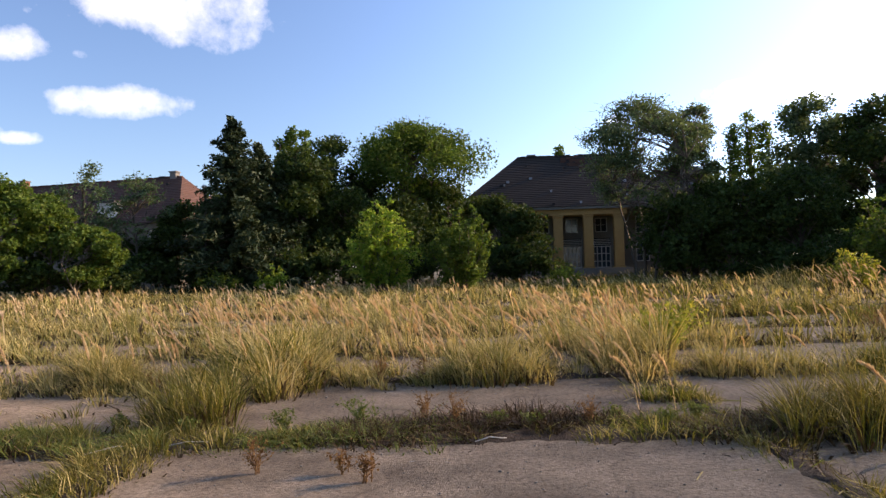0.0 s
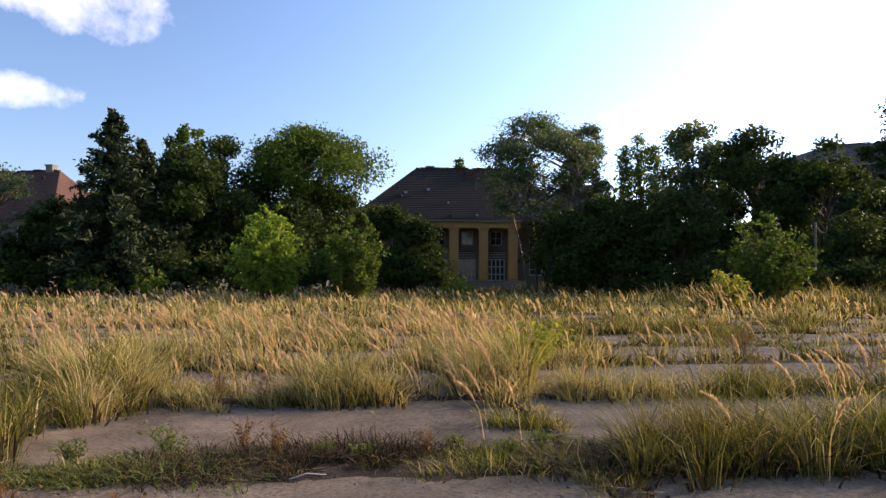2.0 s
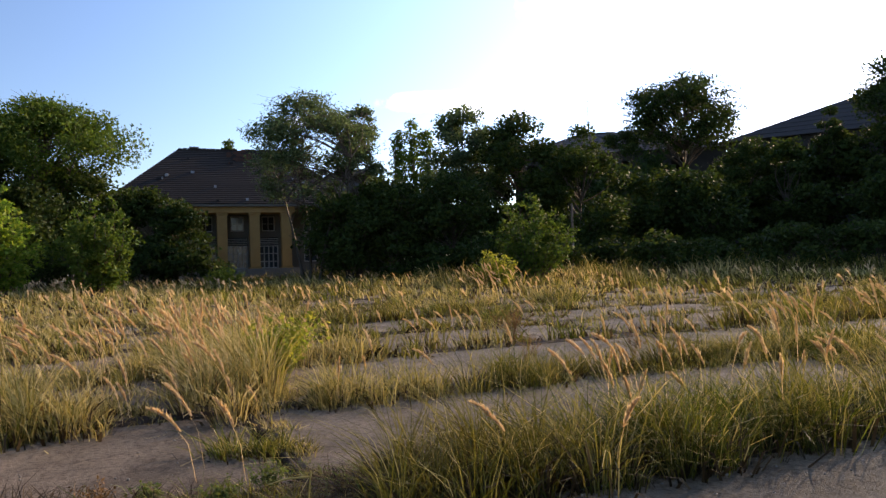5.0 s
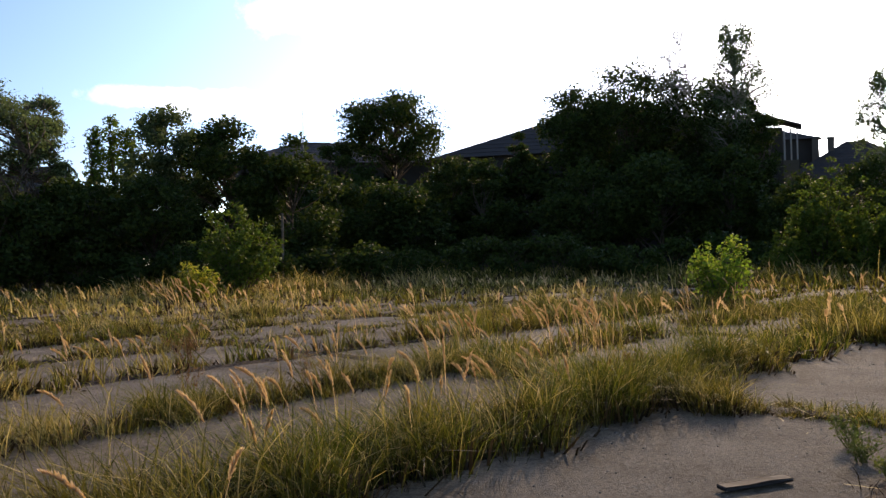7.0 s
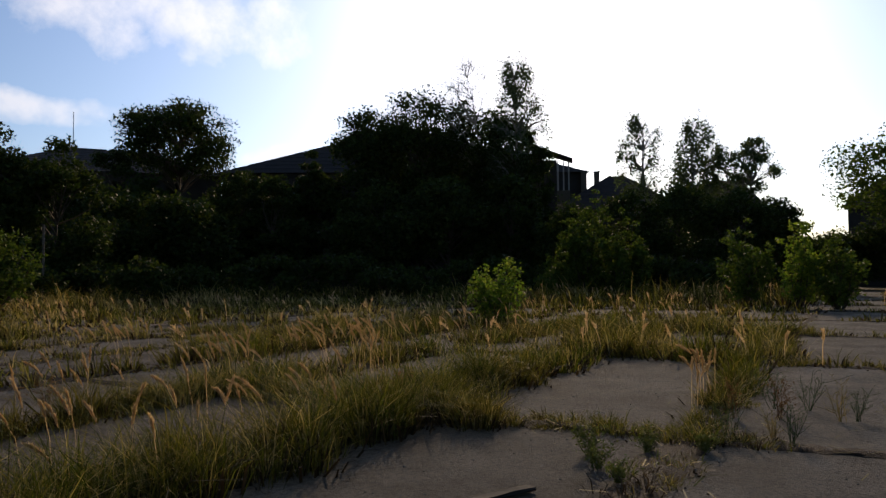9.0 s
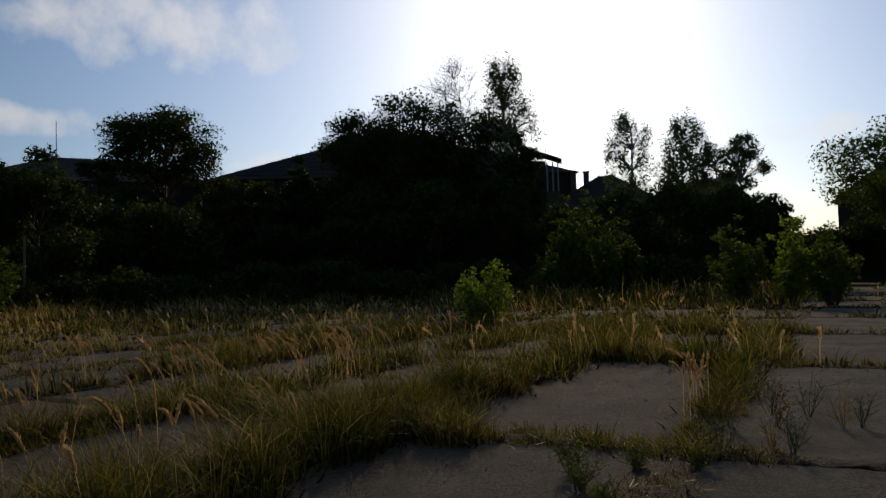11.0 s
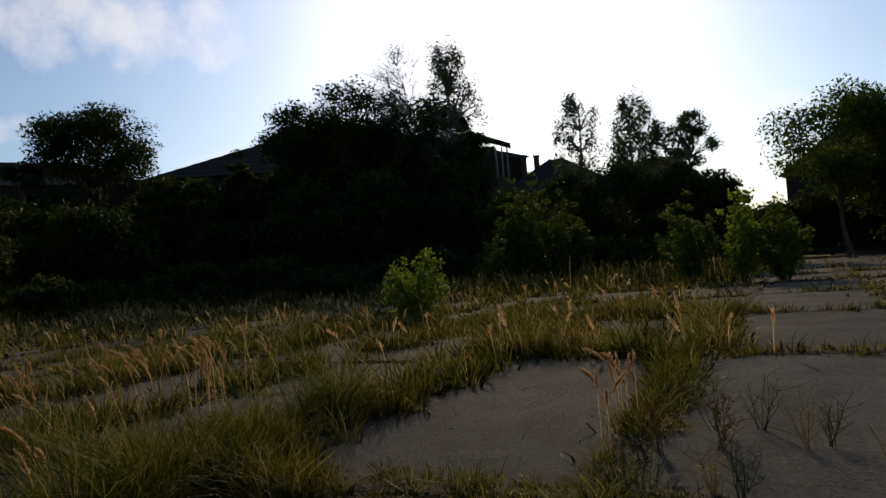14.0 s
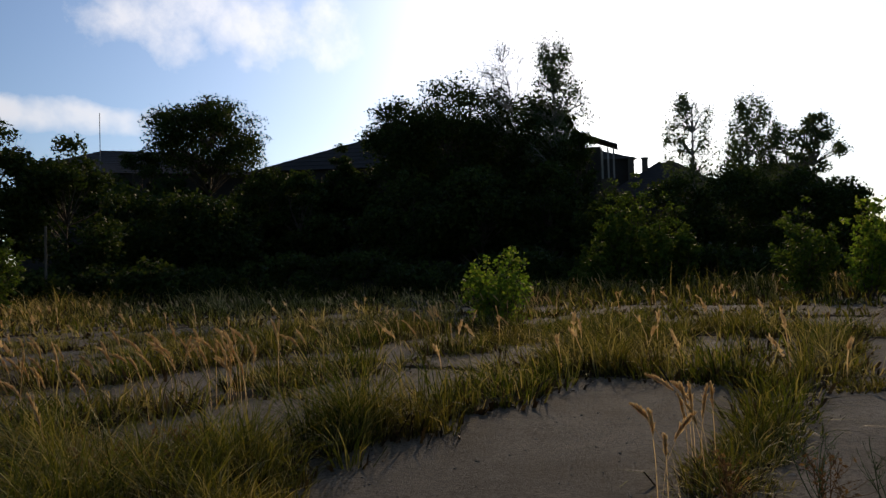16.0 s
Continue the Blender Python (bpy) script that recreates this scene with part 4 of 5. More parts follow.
tree_at("willow_sapling", 70.0, 49, 4.4, 1.9, LEAF_MID, "slim young willow at the wood's edge", 65, kind="sprout", leaves=8000, clumps=36, leaf=0.18, trunk=0.08, **S)
tree_at("willow_sapling", 65.0, 49, 2.4, 1.3, LEAF_MID, "low young willow at the wood's edge", 265, kind="sprout", leaves=4000, clumps=26, leaf=0.17, trunk=0.05, **S)
tree_at("birch_tree", 71.5, 77, 11.9, 2.0, LEAF_GREY, "weeping birch with drooping twigs", 66, kind="birch", leaves=8500, base=0.25, clumps=60, leaf=0.25, bark=MAT_BIRCHBARK, **S)
tree_at("birch_tree", 75.3, 77, 11.2, 2.3, LEAF_GREY, "dense weeping birch with drooping twigs", 67, kind="birch", leaves=13000, base=0.25, clumps=64, leaf=0.25, bark=MAT_BIRCHBARK, **S)
tree_at("birch_tree", 77.0, 78, 9.2, 1.3, LEAF_GREY, "low weeping birch with drooping twigs", 68, kind="birch", leaves=6000, base=0.25, clumps=50, leaf=0.25, bark=MAT_BIRCHBARK, **S)
tree_at("birch_tree", 79.2, 76, 9.6, 1.8, LEAF_GREY, "open-crowned birch beyond the wood", 69, kind="round", leaves=8000, base=0.4, clumps=54, leaf=0.2, tuft=0.9, gap=0.3, fill=0.9, bark=MAT_BIRCHBARK, **S)
for az, d, el, half, s in ((66.3, 62, 5.4, 2.6, 70), (70.5, 64, 6.2, 3.2, 71), (74.2, 63, 6.6, 3.4, 72), (78.0, 62, 6.0, 3.2, 73), (80.6, 64, 5.2, 2.2, 74)):
    tree_at("broadleaf_tree", az, d, el, half, LEAF_DARK, "dark dense tree in the wood's edge", s, leaves=11000, base=0.01, clumps=32, group="trees of the wood's edge", **S)
tree_at("old_tree", 88.6, 62, 9.7, 4.4, LEAF_MID, "old spreading tree with dark limbs", 75, leaves=24000, leaf=0.21, base=0.28, clumps=32, gap=0.05, **S)
tree_at("broadleaf_tree", 92.5, 66, 7.4, 3.8, LEAF_DARK, "dark tree beside the old tree", 76, leaves=11000, leaf=0.25, base=0.03, clumps=30, **S)
tree_at("broadleaf_tree", 98.5, 60, 9.0, 4.2, LEAF_DARK, "dark tree at the field's far side", 77, leaves=11000, leaf=0.25, base=0.03, clumps=30, **S)
tree_at("broadleaf_tree", 84.0, 118, 2.6, 2.6, LEAF_DARK, "far low trees at the end of the pavement", 78, leaves=6000, base=0.02, clumps=26, leaf=0.3, **S)
tree_at("broadleaf_tree", 87.5, 92, 3.4, 3.2, LEAF_DARK, "far low trees at the end of the pavement", 79, leaves=6000, base=0.02, clumps=26, leaf=0.3, **S)
for k, az in enumerate((81.8, 84.6, 87.4, 90.4, 94.5)):
    tree_at("shrub", az, 76 + 3 * (k % 2), 2.3 + 0.5 * (k % 3), 2.6, LEAF_DARK, "dark thicket at the end of the pavement", 130 + k, kind="shrub", leaves=7500, leaf=0.27, base=0.0, clumps=30, category="shrub", group="thicket beyond the pavement", **S)
tree_at("sapling", 78.4, 38, 3.9, 1.9, LEAF_MID, "light green sapling standing in the grass", 80, kind="sprout", leaves=3200, leaf=0.16, clumps=26, trunk=0.05, **S)
tree_at("sapling", 81.9, 35, 3.7, 1.5, LEAF_LIGHT, "slim light green sapling in the grass", 81, kind="sprout", leaves=2600, leaf=0.15, clumps=22, trunk=0.05, **S)
tree_at("sapling", 84.4, 35, 2.9, 1.8, LEAF_MID, "light green bushy sapling in the grass", 82, kind="sprout", leaves=3200, leaf=0.15, clumps=26, trunk=0.05, **S)
tree_at("sapling", 60.5, 25, 1.5, 2.3, LEAF_LIGHT, "small leafy sapling growing from a slab joint", 83, kind="sprout", leaves=3200, leaf=0.115, clumps=34, trunk=0.04, **S)


# ---------------------------------------------------------------- grass
grng = np.random.default_rng(11)
LAT = grng.random((64, 64))


def field_noise(x, y, scale):
    """Smooth value noise over the ground, 0 to 1."""
    x, y = x * scale, y * scale
    i, j = np.floor(x).astype(int), np.floor(y).astype(int)
    fx, fy = x - i, y - j
    fx, fy = fx * fx * (3 - 2 * fx), fy * fy * (3 - 2 * fy)
    a, b = LAT[i % 64, j % 64], LAT[(i + 1) % 64, j % 64]
    c, d = LAT[i % 64, (j + 1) % 64], LAT[(i + 1) % 64, (j + 1) % 64]
    return (a * (1 - fx) + b * fx) * (1 - fy) + (c * (1 - fx) + d * fx) * fy


def step(e0, e1, x):
    t = np.clip((x - e0) / (e1 - e0), 0, 1)
    return t * t * (3 - 2 * t)


UJ = np.array(U_JOINTS)

# stretches of joint where tall grass has taken hold: u0, v0, u1, v1, half width, height
BANDS = [(-6.6, -0.1, -0.3, -0.05, 0.5, 0.52), (-0.35, -1.2, 0.1, 0.2, 0.28, 0.34), (0.3, 0.0, 6.3, 0.1, 0.42, 0.52), (6.4, -2.4, 6.6, 0.3, 0.40, 0.58),
         (3.4, -3.0, 6.6, -2.9, 0.22, 0.42), (6.5, -2.9, 12.5, -2.8, 0.5, 0.5), (0.0, -2.6, 0.2, 0.1, 0.22, 0.18), (-0.2, -3.1, 3.4, -3.0, 0.15, 0.24), (0.5, -3.1, 2.3, -3.0, 0.14, 0.42),
         (6.3, -9.0, 6.6, -3.0, 0.2, 0.2), (6.8, 0.2, 12.8, 0.8, 1.3, 0.55), (12.8, -2.6, 13.2, 3.0, 0.9, 0.55), (-6.2, 3.0, 0.0, 3.1, 0.3, 0.4),
         (-7.2, 3.4, -6.6, 9.5, 0.6, 0.7), (-6.0, 6.2, 2.0, 6.3, 0.4, 0.45), (-11.9, 0.7, -11.8, 2.8, 0.5, 0.5), (0.0, 3.2, 6.4, 3.3, 0.6, 0.5),
         (0.1, 0.2, 0.3, 3.0, 0.35, 0.4), (2.0, 6.2, 12.0, 6.4, 0.8, 0.5), (12.8, -9.0, 12.9, -3.0, 0.3, 0.28), (19.2, -9.0, 19.3, -3.0, 0.4, 0.32),
         (25.6, -9.0, 25.7, -3.0, 0.45, 0.32), (32.0, -9.0, 32.1, -3.0, 0.45, 0.32), (12.8, -6.2, 40.0, -6.1, 0.25, 0.25)]


def cover(x, y):
    """Share of the ground that grass covers, and its height, at each place."""
    u, v = (x - OX) * UX + (y - OY) * UY, (x - OX) * VX + (y - OY) * VY
    dv = np.abs(v - np.round(v / V_PITCH) * V_PITCH)
    du = np.min(np.abs(u[:, None] - UJ[None, :]), axis=1)
    n1, n2, n3 = field_noise(x, y, 0.55), field_noise(x + 40, y - 13, 1.9), field_noise(x - 7, y + 31, 0.16)
    near = np.minimum(dv, du)
    width = 0.06 + 0.30 * n1
    c = 0.75 * (1 - step(width * 0.5, width * 1.5, near)) * step(0.25, 0.6, n2 + 0.25)
    h = 0.06 + 0.17 * n1
    for u0, v0, u1, v1, w, hh in BANDS:
        du_, dv_ = u1 - u0, v1 - v0
        t = np.clip(((u - u0) * du_ + (v - v0) * dv_) / (du_ * du_ + dv_ * dv_), 0, 1)
        dist = np.hypot(u - u0 - t * du_, v - v0 - t * dv_)
        k = (1 - step(w * 0.55, w * 1.15, dist + (n2 - 0.5) * w * 0.9)) * (0.55 + 0.45 * n1)
        h = np.where(k > c, hh * (0.82 + 0.62 * n2), h)
        c = np.maximum(c, k)
    # the overgrown part ahead and to the left
    left = step(2.62, 2.85, v + (n2 - 0.5) * 0.6) * (1 - step(-6.6, -5.4, u - 0.10 * (v - 3) + (n1 - 0.5) * 1.8))
    row = np.exp(-((dv - 0.08) / 0.45) ** 2) * step(-25, -17, u) + 1 - step(-25, -17, u)
    left = left * (0.07 + 0.93 * np.clip(row + 0.45 * (n1 - 0.5), 0, 1)) * (0.45 + 0.55 * step(0.28, 0.55, n2))
    h = np.where(left > c, (0.16 + 0.30 * n1 + 0.30 * step(0.45, 0.75, n2)) * (0.35 + 0.75 * row), h)
    c = np.maximum(c, left)
    # grass thickening away from the open slabs
    grow = step(4.0, 15.0, v + (n3 - 0.5) * 9) * (0.45 + 0.75 * n1) + step(0.40, 0.66, n3) * step(0.3, 4, v) * 0.8
    grow = np.clip(grow, 0, 1) * step(0.20, 0.42, n2 * 0.5 + n1 * 0.5)
    onslab = step(0.0, 0.55, 0.75 - near) * 0.88 + 0.12
    grow = grow * (onslab + (1 - onslab) * step(12, 24, v))
    h = np.where(grow > c, (0.18 + 0.30 * n1 + 0.24 * step(0.45, 0.75, n2)) * (0.5 + 0.5 * np.maximum(onslab, step(12, 24, v))), h)
    c = np.maximum(c, grow)
    right = step(6, 9, u) * step(-3.4, -2.0, v + (n1 - 0.5) * 1.5) * step(0.22, 0.5, n1 * 0.6 + n2 * 0.4 + 0.012 * u) * (0.92 - 0.8 * step(0.4, 0.75, near + (n2 - 0.5) * 0.5) * (1 - step(14, 26, v)))
    h = np.where(right > c, 0.26 + 0.36 * n1, h)
    c = np.maximum(c, right)
    far = step(20, 32, v + (n3 - 0.5) * 8) + step(22, 40, u) * step(-4, -1, v)
    h = np.where(far > c, 0.34 + 0.30 * n1 + 0.75 * step(-6, 14, u) * (0.5 + 0.8 * n2), h)
    c = np.clip(np.maximum(c, far * (0.8 + 0.2 * n2)), 0, 1)
    return c, h * 0.84, u, v


def sample(n, d0, d1, a0, a1):
    """Places in the sector round the walk, evenly spread over the ground."""
    d = np.sqrt(grng.uniform(d0 * d0, d1 * d1, n))
    a = np.radians(grng.uniform(a0, a1, n))
    return 2.6 + d * np.sin(a), 1.0 + d * np.cos(a), d


def blades(x, y, h, width, ox, oy, fine=True):
    """Bent, tapering blades that arch away from their tussock's middle and droop at the tip."""
    n = len(x)
    bx = ox * 0.42 + grng.normal(0, 0.3, n) - 0.22
    by = oy * 0.42 + grng.normal(0, 0.3, n)
    nod_ = np.clip(np.hypot(bx, by), 0, 1.1) * grng.uniform(0.4, 1.0, n)
    a = grng.uniform(0, 2 * np.pi, n)
    w = width * grng.uniform(0.55, 1.5, n)
    sx, sy = -np.sin(a) * w / 2, np.cos(a) * w / 2
    steps = ((0, 1.0), (0.42, 0.9), (0.76, 0.62)) if fine else ((0, 1.0), (0.55, 0.8))
    m = 2 * len(steps) + 1
    V = np.zeros((n, m, 3), np.float32)
    for k, (t, f) in enumerate(steps):
        b = t ** 2
        cx, cy, cz = x + bx * h * b, y + by * h * b, -0.03 + h * (t - 0.08 * b - nod_ * 0.36 * t ** 3)
        V[:, 2 * k] = np.stack([cx - sx * f, cy - sy * f, cz], -1)
        V[:, 2 * k + 1] = np.stack([cx + sx * f, cy + sy * f, cz], -1)
    V[:, -1] = np.stack([x + bx * h, y + by * h, -0.03 + h * (0.92 - nod_ * 0.38)], -1)
    T = [q for k in range(len(steps) - 1) for q in ((2 * k, 2 * k + 1, 2 * k + 3), (2 * k, 2 * k + 3, 2 * k + 2))]
    T = np.array(T + [(m - 3, m - 2, m - 1)])
    F = ((np.arange(n) * m)[:, None, None] + T[None]).reshape(-1, 3)
    return V.reshape(-1, 3), F


def join(parts):
    V, F, n = [], [], 0
    for v, f in parts:
        V.append(v)
        F.append(f + n)
        n += len(v)
    return np.concatenate(V), np.concatenate(F)


green, straw, thatch = [], [], []
# tussocks: blades fan out from a common root; nearer ones have more and finer blades
for n, d0, d1, per, rad, wid in ((19000, 1.5, 11, 44, 0.10, 0.0080), (28000, 11, 24, 14, 0.13, 0.016), (40000, 24, 64, 5, 0.22, 0.045)):
    x, y, d = sample(n, d0, d1, -88 if d0 < 2 else -58 if d0 < 20 else -48, 106)
    c, h, u, v = cover(x, y)
    keep = grng.random(n) < c * (0.25 + 0.75 * step(0.3, 0.65, field_noise(x, y, 1.3)))
    x, y, h, u, v, d = x[keep], y[keep], h[keep], u[keep], v[keep], d[keep]
    m = len(x)
    size = grng.uniform(0.55, 1.35, m) * np.where(grng.random(m) < 0.12, 1.25, 1.0)
    dry = step(0.42, 0.60, field_noise(x + 9, y + 3, 0.33) * 0.62 + 0.42 * ((u < -5.0) & (v > 2)) + 0.14 * (v > 9)) * 0.9 + 0.07
    is_dry = np.repeat(grng.random(m) < dry, per) ^ (grng.random(m * per) < 0.13)
    ox, oy = grng.normal(0, 1, m * per), grng.normal(0, 1, m * per)
    rr_ = np.repeat(rad * size, per)
    X, Y = np.repeat(x, per) + ox * rr_ * 0.6, np.repeat(y, per) + oy * rr_ * 0.6
    H = np.repeat(h * size, per) * grng.uniform(0.4, 1.45, m * per)
    W = wid * (0.5 + 0.05 * np.repeat(d, per)) if d0 < 2 else np.full(m * per, wid)
    for sel, out in ((~is_dry, green), (is_dry, straw)):
        out.append(blades(X[sel], Y[sel], H[sel], W[sel], ox[sel], oy[sel], d0 < 2))
    # short dead leaves round the foot
    q = 12 if d0 < 2 else 6 if d0 < 20 else 2
    ox, oy = grng.normal(0, 1, m * q), grng.normal(0, 1, m * q)
    rr_ = np.repeat(rad * size, q)
    Hs = np.repeat(h * size, q) * grng.uniform(0.18, 0.75, m * q)
    thatch.append(blades(np.repeat(x, q) + ox * rr_, np.repeat(y, q) + oy * rr_, Hs, np.full(m * q, wid * 2.6), ox, oy, False))
v, f = join(green)
tagged(mesh_object("green_grass", v, f, MAT_GRASS), "tall green grass growing over and between the slabs", "grass", kind="stuff")
v, f = join(thatch)
tagged(mesh_object("dead_grass", v, f, MAT_THATCH), "brown dead grass matted round the tussocks", "dead grass", kind="stuff")
v, f = join(straw)
tagged(mesh_object("dry_grass", v, f, MAT_STRAW), "tall straw-coloured dry grass over the field", "grass", kind="stuff")


def plumes(x, y, h, fine):
    """Reed plumes: a thin bent stalk and a feathery nodding head."""
    parts = []
    n = len(x)
    if not n:
        return None
    a = grng.normal(np.pi, 0.7, n)
    b = grng.uniform(0.15, 0.55, n)
    px, py = np.cos(a) * b, np.sin(a) * b

    def at(t):
        return np.stack([x + px * h * t * t, y + py * h * t * t, h * t - b * h * 0.35 * t ** 3], -1)
    w = 0.0022 if fine else 0.007
    ts = (0.0, 0.4, 0.75, 1.0)
    pts = [at(np.full(n, t)) for t in ts]
    side = np.stack([-np.sin(a), np.cos(a), np.zeros(n)], -1)
    V = np.stack([p + s * side * w for p in pts for s in (-1, 1)], 1)
    q = np.array([[0, 1, 3], [0, 3, 2], [2, 3, 5], [2, 5, 4], [4, 5, 7], [4, 7, 6]])
    F = ((np.arange(n) * 8)[:, None, None] + q[None]).reshape(-1, 3)
    parts.append((V.reshape(-1, 3), F))
    k = 84 if fine else 9
    head = np.minimum(0.5, grng.uniform(0.19, 0.33, n) / h)
    t = 1 - head[:, None] * (1 - (np.arange(k)[None] + grng.random((n, k))) / k)
    xx = lambda q_: np.repeat(q_[:, None], k, 1)
    P = np.stack([xx(x) + xx(px * h) * t * t, xx(y) + xx(py * h) * t * t, xx(h) * t - xx(b * h) * 0.35 * t ** 3], -1)
    prof = np.sin(np.pi * np.clip((t - (1 - head[:, None])) / head[:, None] * 0.86 + 0.12, 0, 1))
    d = grng.normal(size=(n, k, 3)) * (0.22 if fine else 0.35) + np.stack([xx(px), xx(py), np.full((n, k), 0.9)], -1)
    d /= np.linalg.norm(d, axis=2)[..., None]
    L = (0.036 if fine else 0.085) * (0.5 + prof)[..., None]
    s = np.cross(d, grng.normal(size=(n, k, 3)))
    s /= np.linalg.norm(s, axis=2)[..., None] + 1e-9
    ww = (0.0072 if fine else 0.020) * (0.5 + prof)[..., None]
    T = np.stack([P - s * ww, P + s * ww, P + d * L], 2).reshape(-1, 3)
    parts.append((T, np.arange(len(T)).reshape(-1, 3)))
    return join(parts)


heads = []
# the tall stand ahead on the left, clusters along the bands, and a thin scatter over the far field
x, y, d = sample(40000, 3, 13, -88, 104)
c, h, u, v = cover(x, y)
w = np.where((u < -5.6) & (v > 2.3), 0.75, 0.10 * step(0.5, 0.62, field_noise(x, y, 0.8))) * (c > 0.35) * (0.15 + 0.85 * step(0.45, 0.7, field_noise(x + 3, y, 0.9)))
k = grng.random(len(x)) < w * 0.09
heads.append(plumes(x[k], y[k], 0.50 + 0.55 * h[k] + grng.normal(0, 0.12, k.sum()), True))
x, y, d = sample(60000, 13, 58, -56, 104)
c, h, u, v = cover(x, y)
k = grng.random(len(x)) < 0.085 * (c > 0.4) * step(0.42, 0.68, field_noise(x + 3, y, 0.4)) * np.where(u < -3, 1, 0.45)
heads.append(plumes(x[k], y[k], 0.46 + 0.6 * h[k] + grng.normal(0, 0.10, k.sum()), False))
# clusters by hand: x, y, spread, count, height
for cx, cy, sp, cnt, hh in ((1.6, 10.0, 0.4, 34, 1.1), (2.5, 10.9, 0.3, 16, 1.05), (11.1, 3.9, 0.16, 4, 0.72), (12.1, 3.95, 0.2, 8, 0.75), (11.8, 9.5, 0.65, 44, 0.92), (10.0, 10.1, 0.45, 16, 0.82),
                            (7.7, 10.2, 0.4, 9, 0.75), (11.4, 14.2, 1.0, 18, 0.85), (6.3, 7.4, 0.8, 16, 0.75), (4.8, 7.2, 0.8, 12, 0.75), (8.2, 7.2, 0.8, 14, 0.7), (10.4, 21.8, 0.5, 30, 1.25),
                            (5.2, 12.3, 1.2, 12, 0.8), (1.9, 6.9, 0.15, 3, 0.7), (-1.8, 11.6, 0.9, 40, 0.95), (-4.2, 12.2, 0.9, 44, 1.0), (0.2, 11.2, 0.5, 18, 0.95), (24.5, 13.0, 1.8, 24, 0.9), (18.0, 11.0, 1.5, 20, 0.8)):
    x, y = grng.normal(cx, sp, cnt), grng.normal(cy, sp * 0.6, cnt)
    heads.append(plumes(x, y, hh * grng.uniform(0.75, 1.15, cnt), True))
v, f = join([q for q in heads if q])
tagged(mesh_object("reed_plumes", v, f, MAT_PLUME), "pale feathery reed plumes above the grass", "reed plumes", kind="stuff")


# ---------------------------------------------------------------- soil and litter in the joints
def soil_ribbon(u0, v0, u1, v1, half, rise, seed):
    """A low, ragged mound of earth lying in a joint."""
    r = np.random.default_rng(seed)
    L = math.hypot(u1 - u0, v1 - v0)
    n = max(4, int(L / 0.09))
    t = np.linspace(0, 1, n)
    cu, cv = u0 + (u1 - u0) * t, v0 + (v1 - v0) * t
    du, dv = -(v1 - v0) / L, (u1 - u0) / L
    cols = []
    sm = lambda a: np.convolve(np.pad(a, 2, mode="edge"), np.ones(5) / 5, "valid")
    wl, wr = half * sm(r.uniform(0.3, 1.7, n)), half * sm(r.uniform(0.3, 1.7, n))
    for k, (f, z) in enumerate(((-1, -0.012), (-0.62, 0.45), (-0.2, 0.9), (0.25, 1.0), (0.65, 0.5), (1, -0.012))):
        w = np.where(f < 0, wl, wr) * f * (1 + r.normal(0, 0.08, n))
        zz = np.full(n, z) if z < 0 else rise * z * r.uniform(0.1, 1.7, n) + 0.003
        x, y = from_uv(cu + du * w, cv + dv * w)
        cols.append(np.stack([x, y, zz], -1))
    V = np.stack(cols, 1).reshape(-1, 3)
    i = (np.arange(n - 1)[:, None] * 6 + np.arange(5)[None]).reshape(-1)
    F = np.stack([i, i + 1, i + 7, i + 6], -1)
    return V, F


ribs, sd = [], 0
for j in range(-4, 9):
    for a, bb in zip(U_JOINTS[2:-4], U_JOINTS[3:-3]):
        sd += 1
        wide = 0.16 + 0.10 * math.sin(sd * 1.7)
        if j == 0 and a < -1:
            wide = 0.38
        ribs.append(soil_ribbon(a + 0.05, j * V_PITCH, bb - 0.05, j * V_PITCH, wide, 0.03, sd))
for a in U_JOINTS[2:-4]:
    for j in range(-4, 8):
        sd += 1
        ribs.append(soil_ribbon(a, j * V_PITCH + 0.1, a, (j + 1) * V_PITCH - 0.1, 0.13 + 0.08 * math.sin(sd * 2.1), 0.025, sd))
v, f = join(ribs)
tagged(mesh_object("joint_soil", v, f, MAT_SOIL, smooth=True), "dark crumbly earth lying in the slab joints", "soil", kind="stuff")

# straw and twigs fallen along the joints
x, y, d = sample(26000, 1.2, 12, -88, 106)
u, v = to_uv(x, y)
dv_ = np.abs(v - np.round(v / V_PITCH) * V_PITCH)
du_ = np.min(np.abs(u[:, None] - UJ[None, :]), axis=1)
k = grng.random(len(x)) < np.exp(-np.minimum(dv_, du_) / 0.22) * 0.22
x, y = x[k], y[k]
n = len(x)
a = grng.uniform(0, 6.3, n)
L = grng.uniform(0.04, 0.24, n)
ux_, uy_ = np.cos(a) * L, np.sin(a) * L
z = grng.uniform(0.015, 0.06, n)
w = grng.uniform(0.002, 0.005, n)
sx, sy = -np.sin(a) * w, np.cos(a) * w
dz = grng.normal(0, 0.02, n)
V = np.stack([np.stack([x - sx, y - sy, z], -1), np.stack([x + sx, y + sy, z], -1), np.stack([x + ux_ + sx, y + uy_ + sy, z + dz], -1), np.stack([x + ux_ - sx, y + uy_ - sy, z + dz], -1)], 1)
tagged(mesh_object("fallen_straw", V.reshape(-1, 3), np.arange(n * 4).reshape(n, 4), MAT_STRAW), "fallen dry straw along the slab joints", "straw litter", kind="stuff")

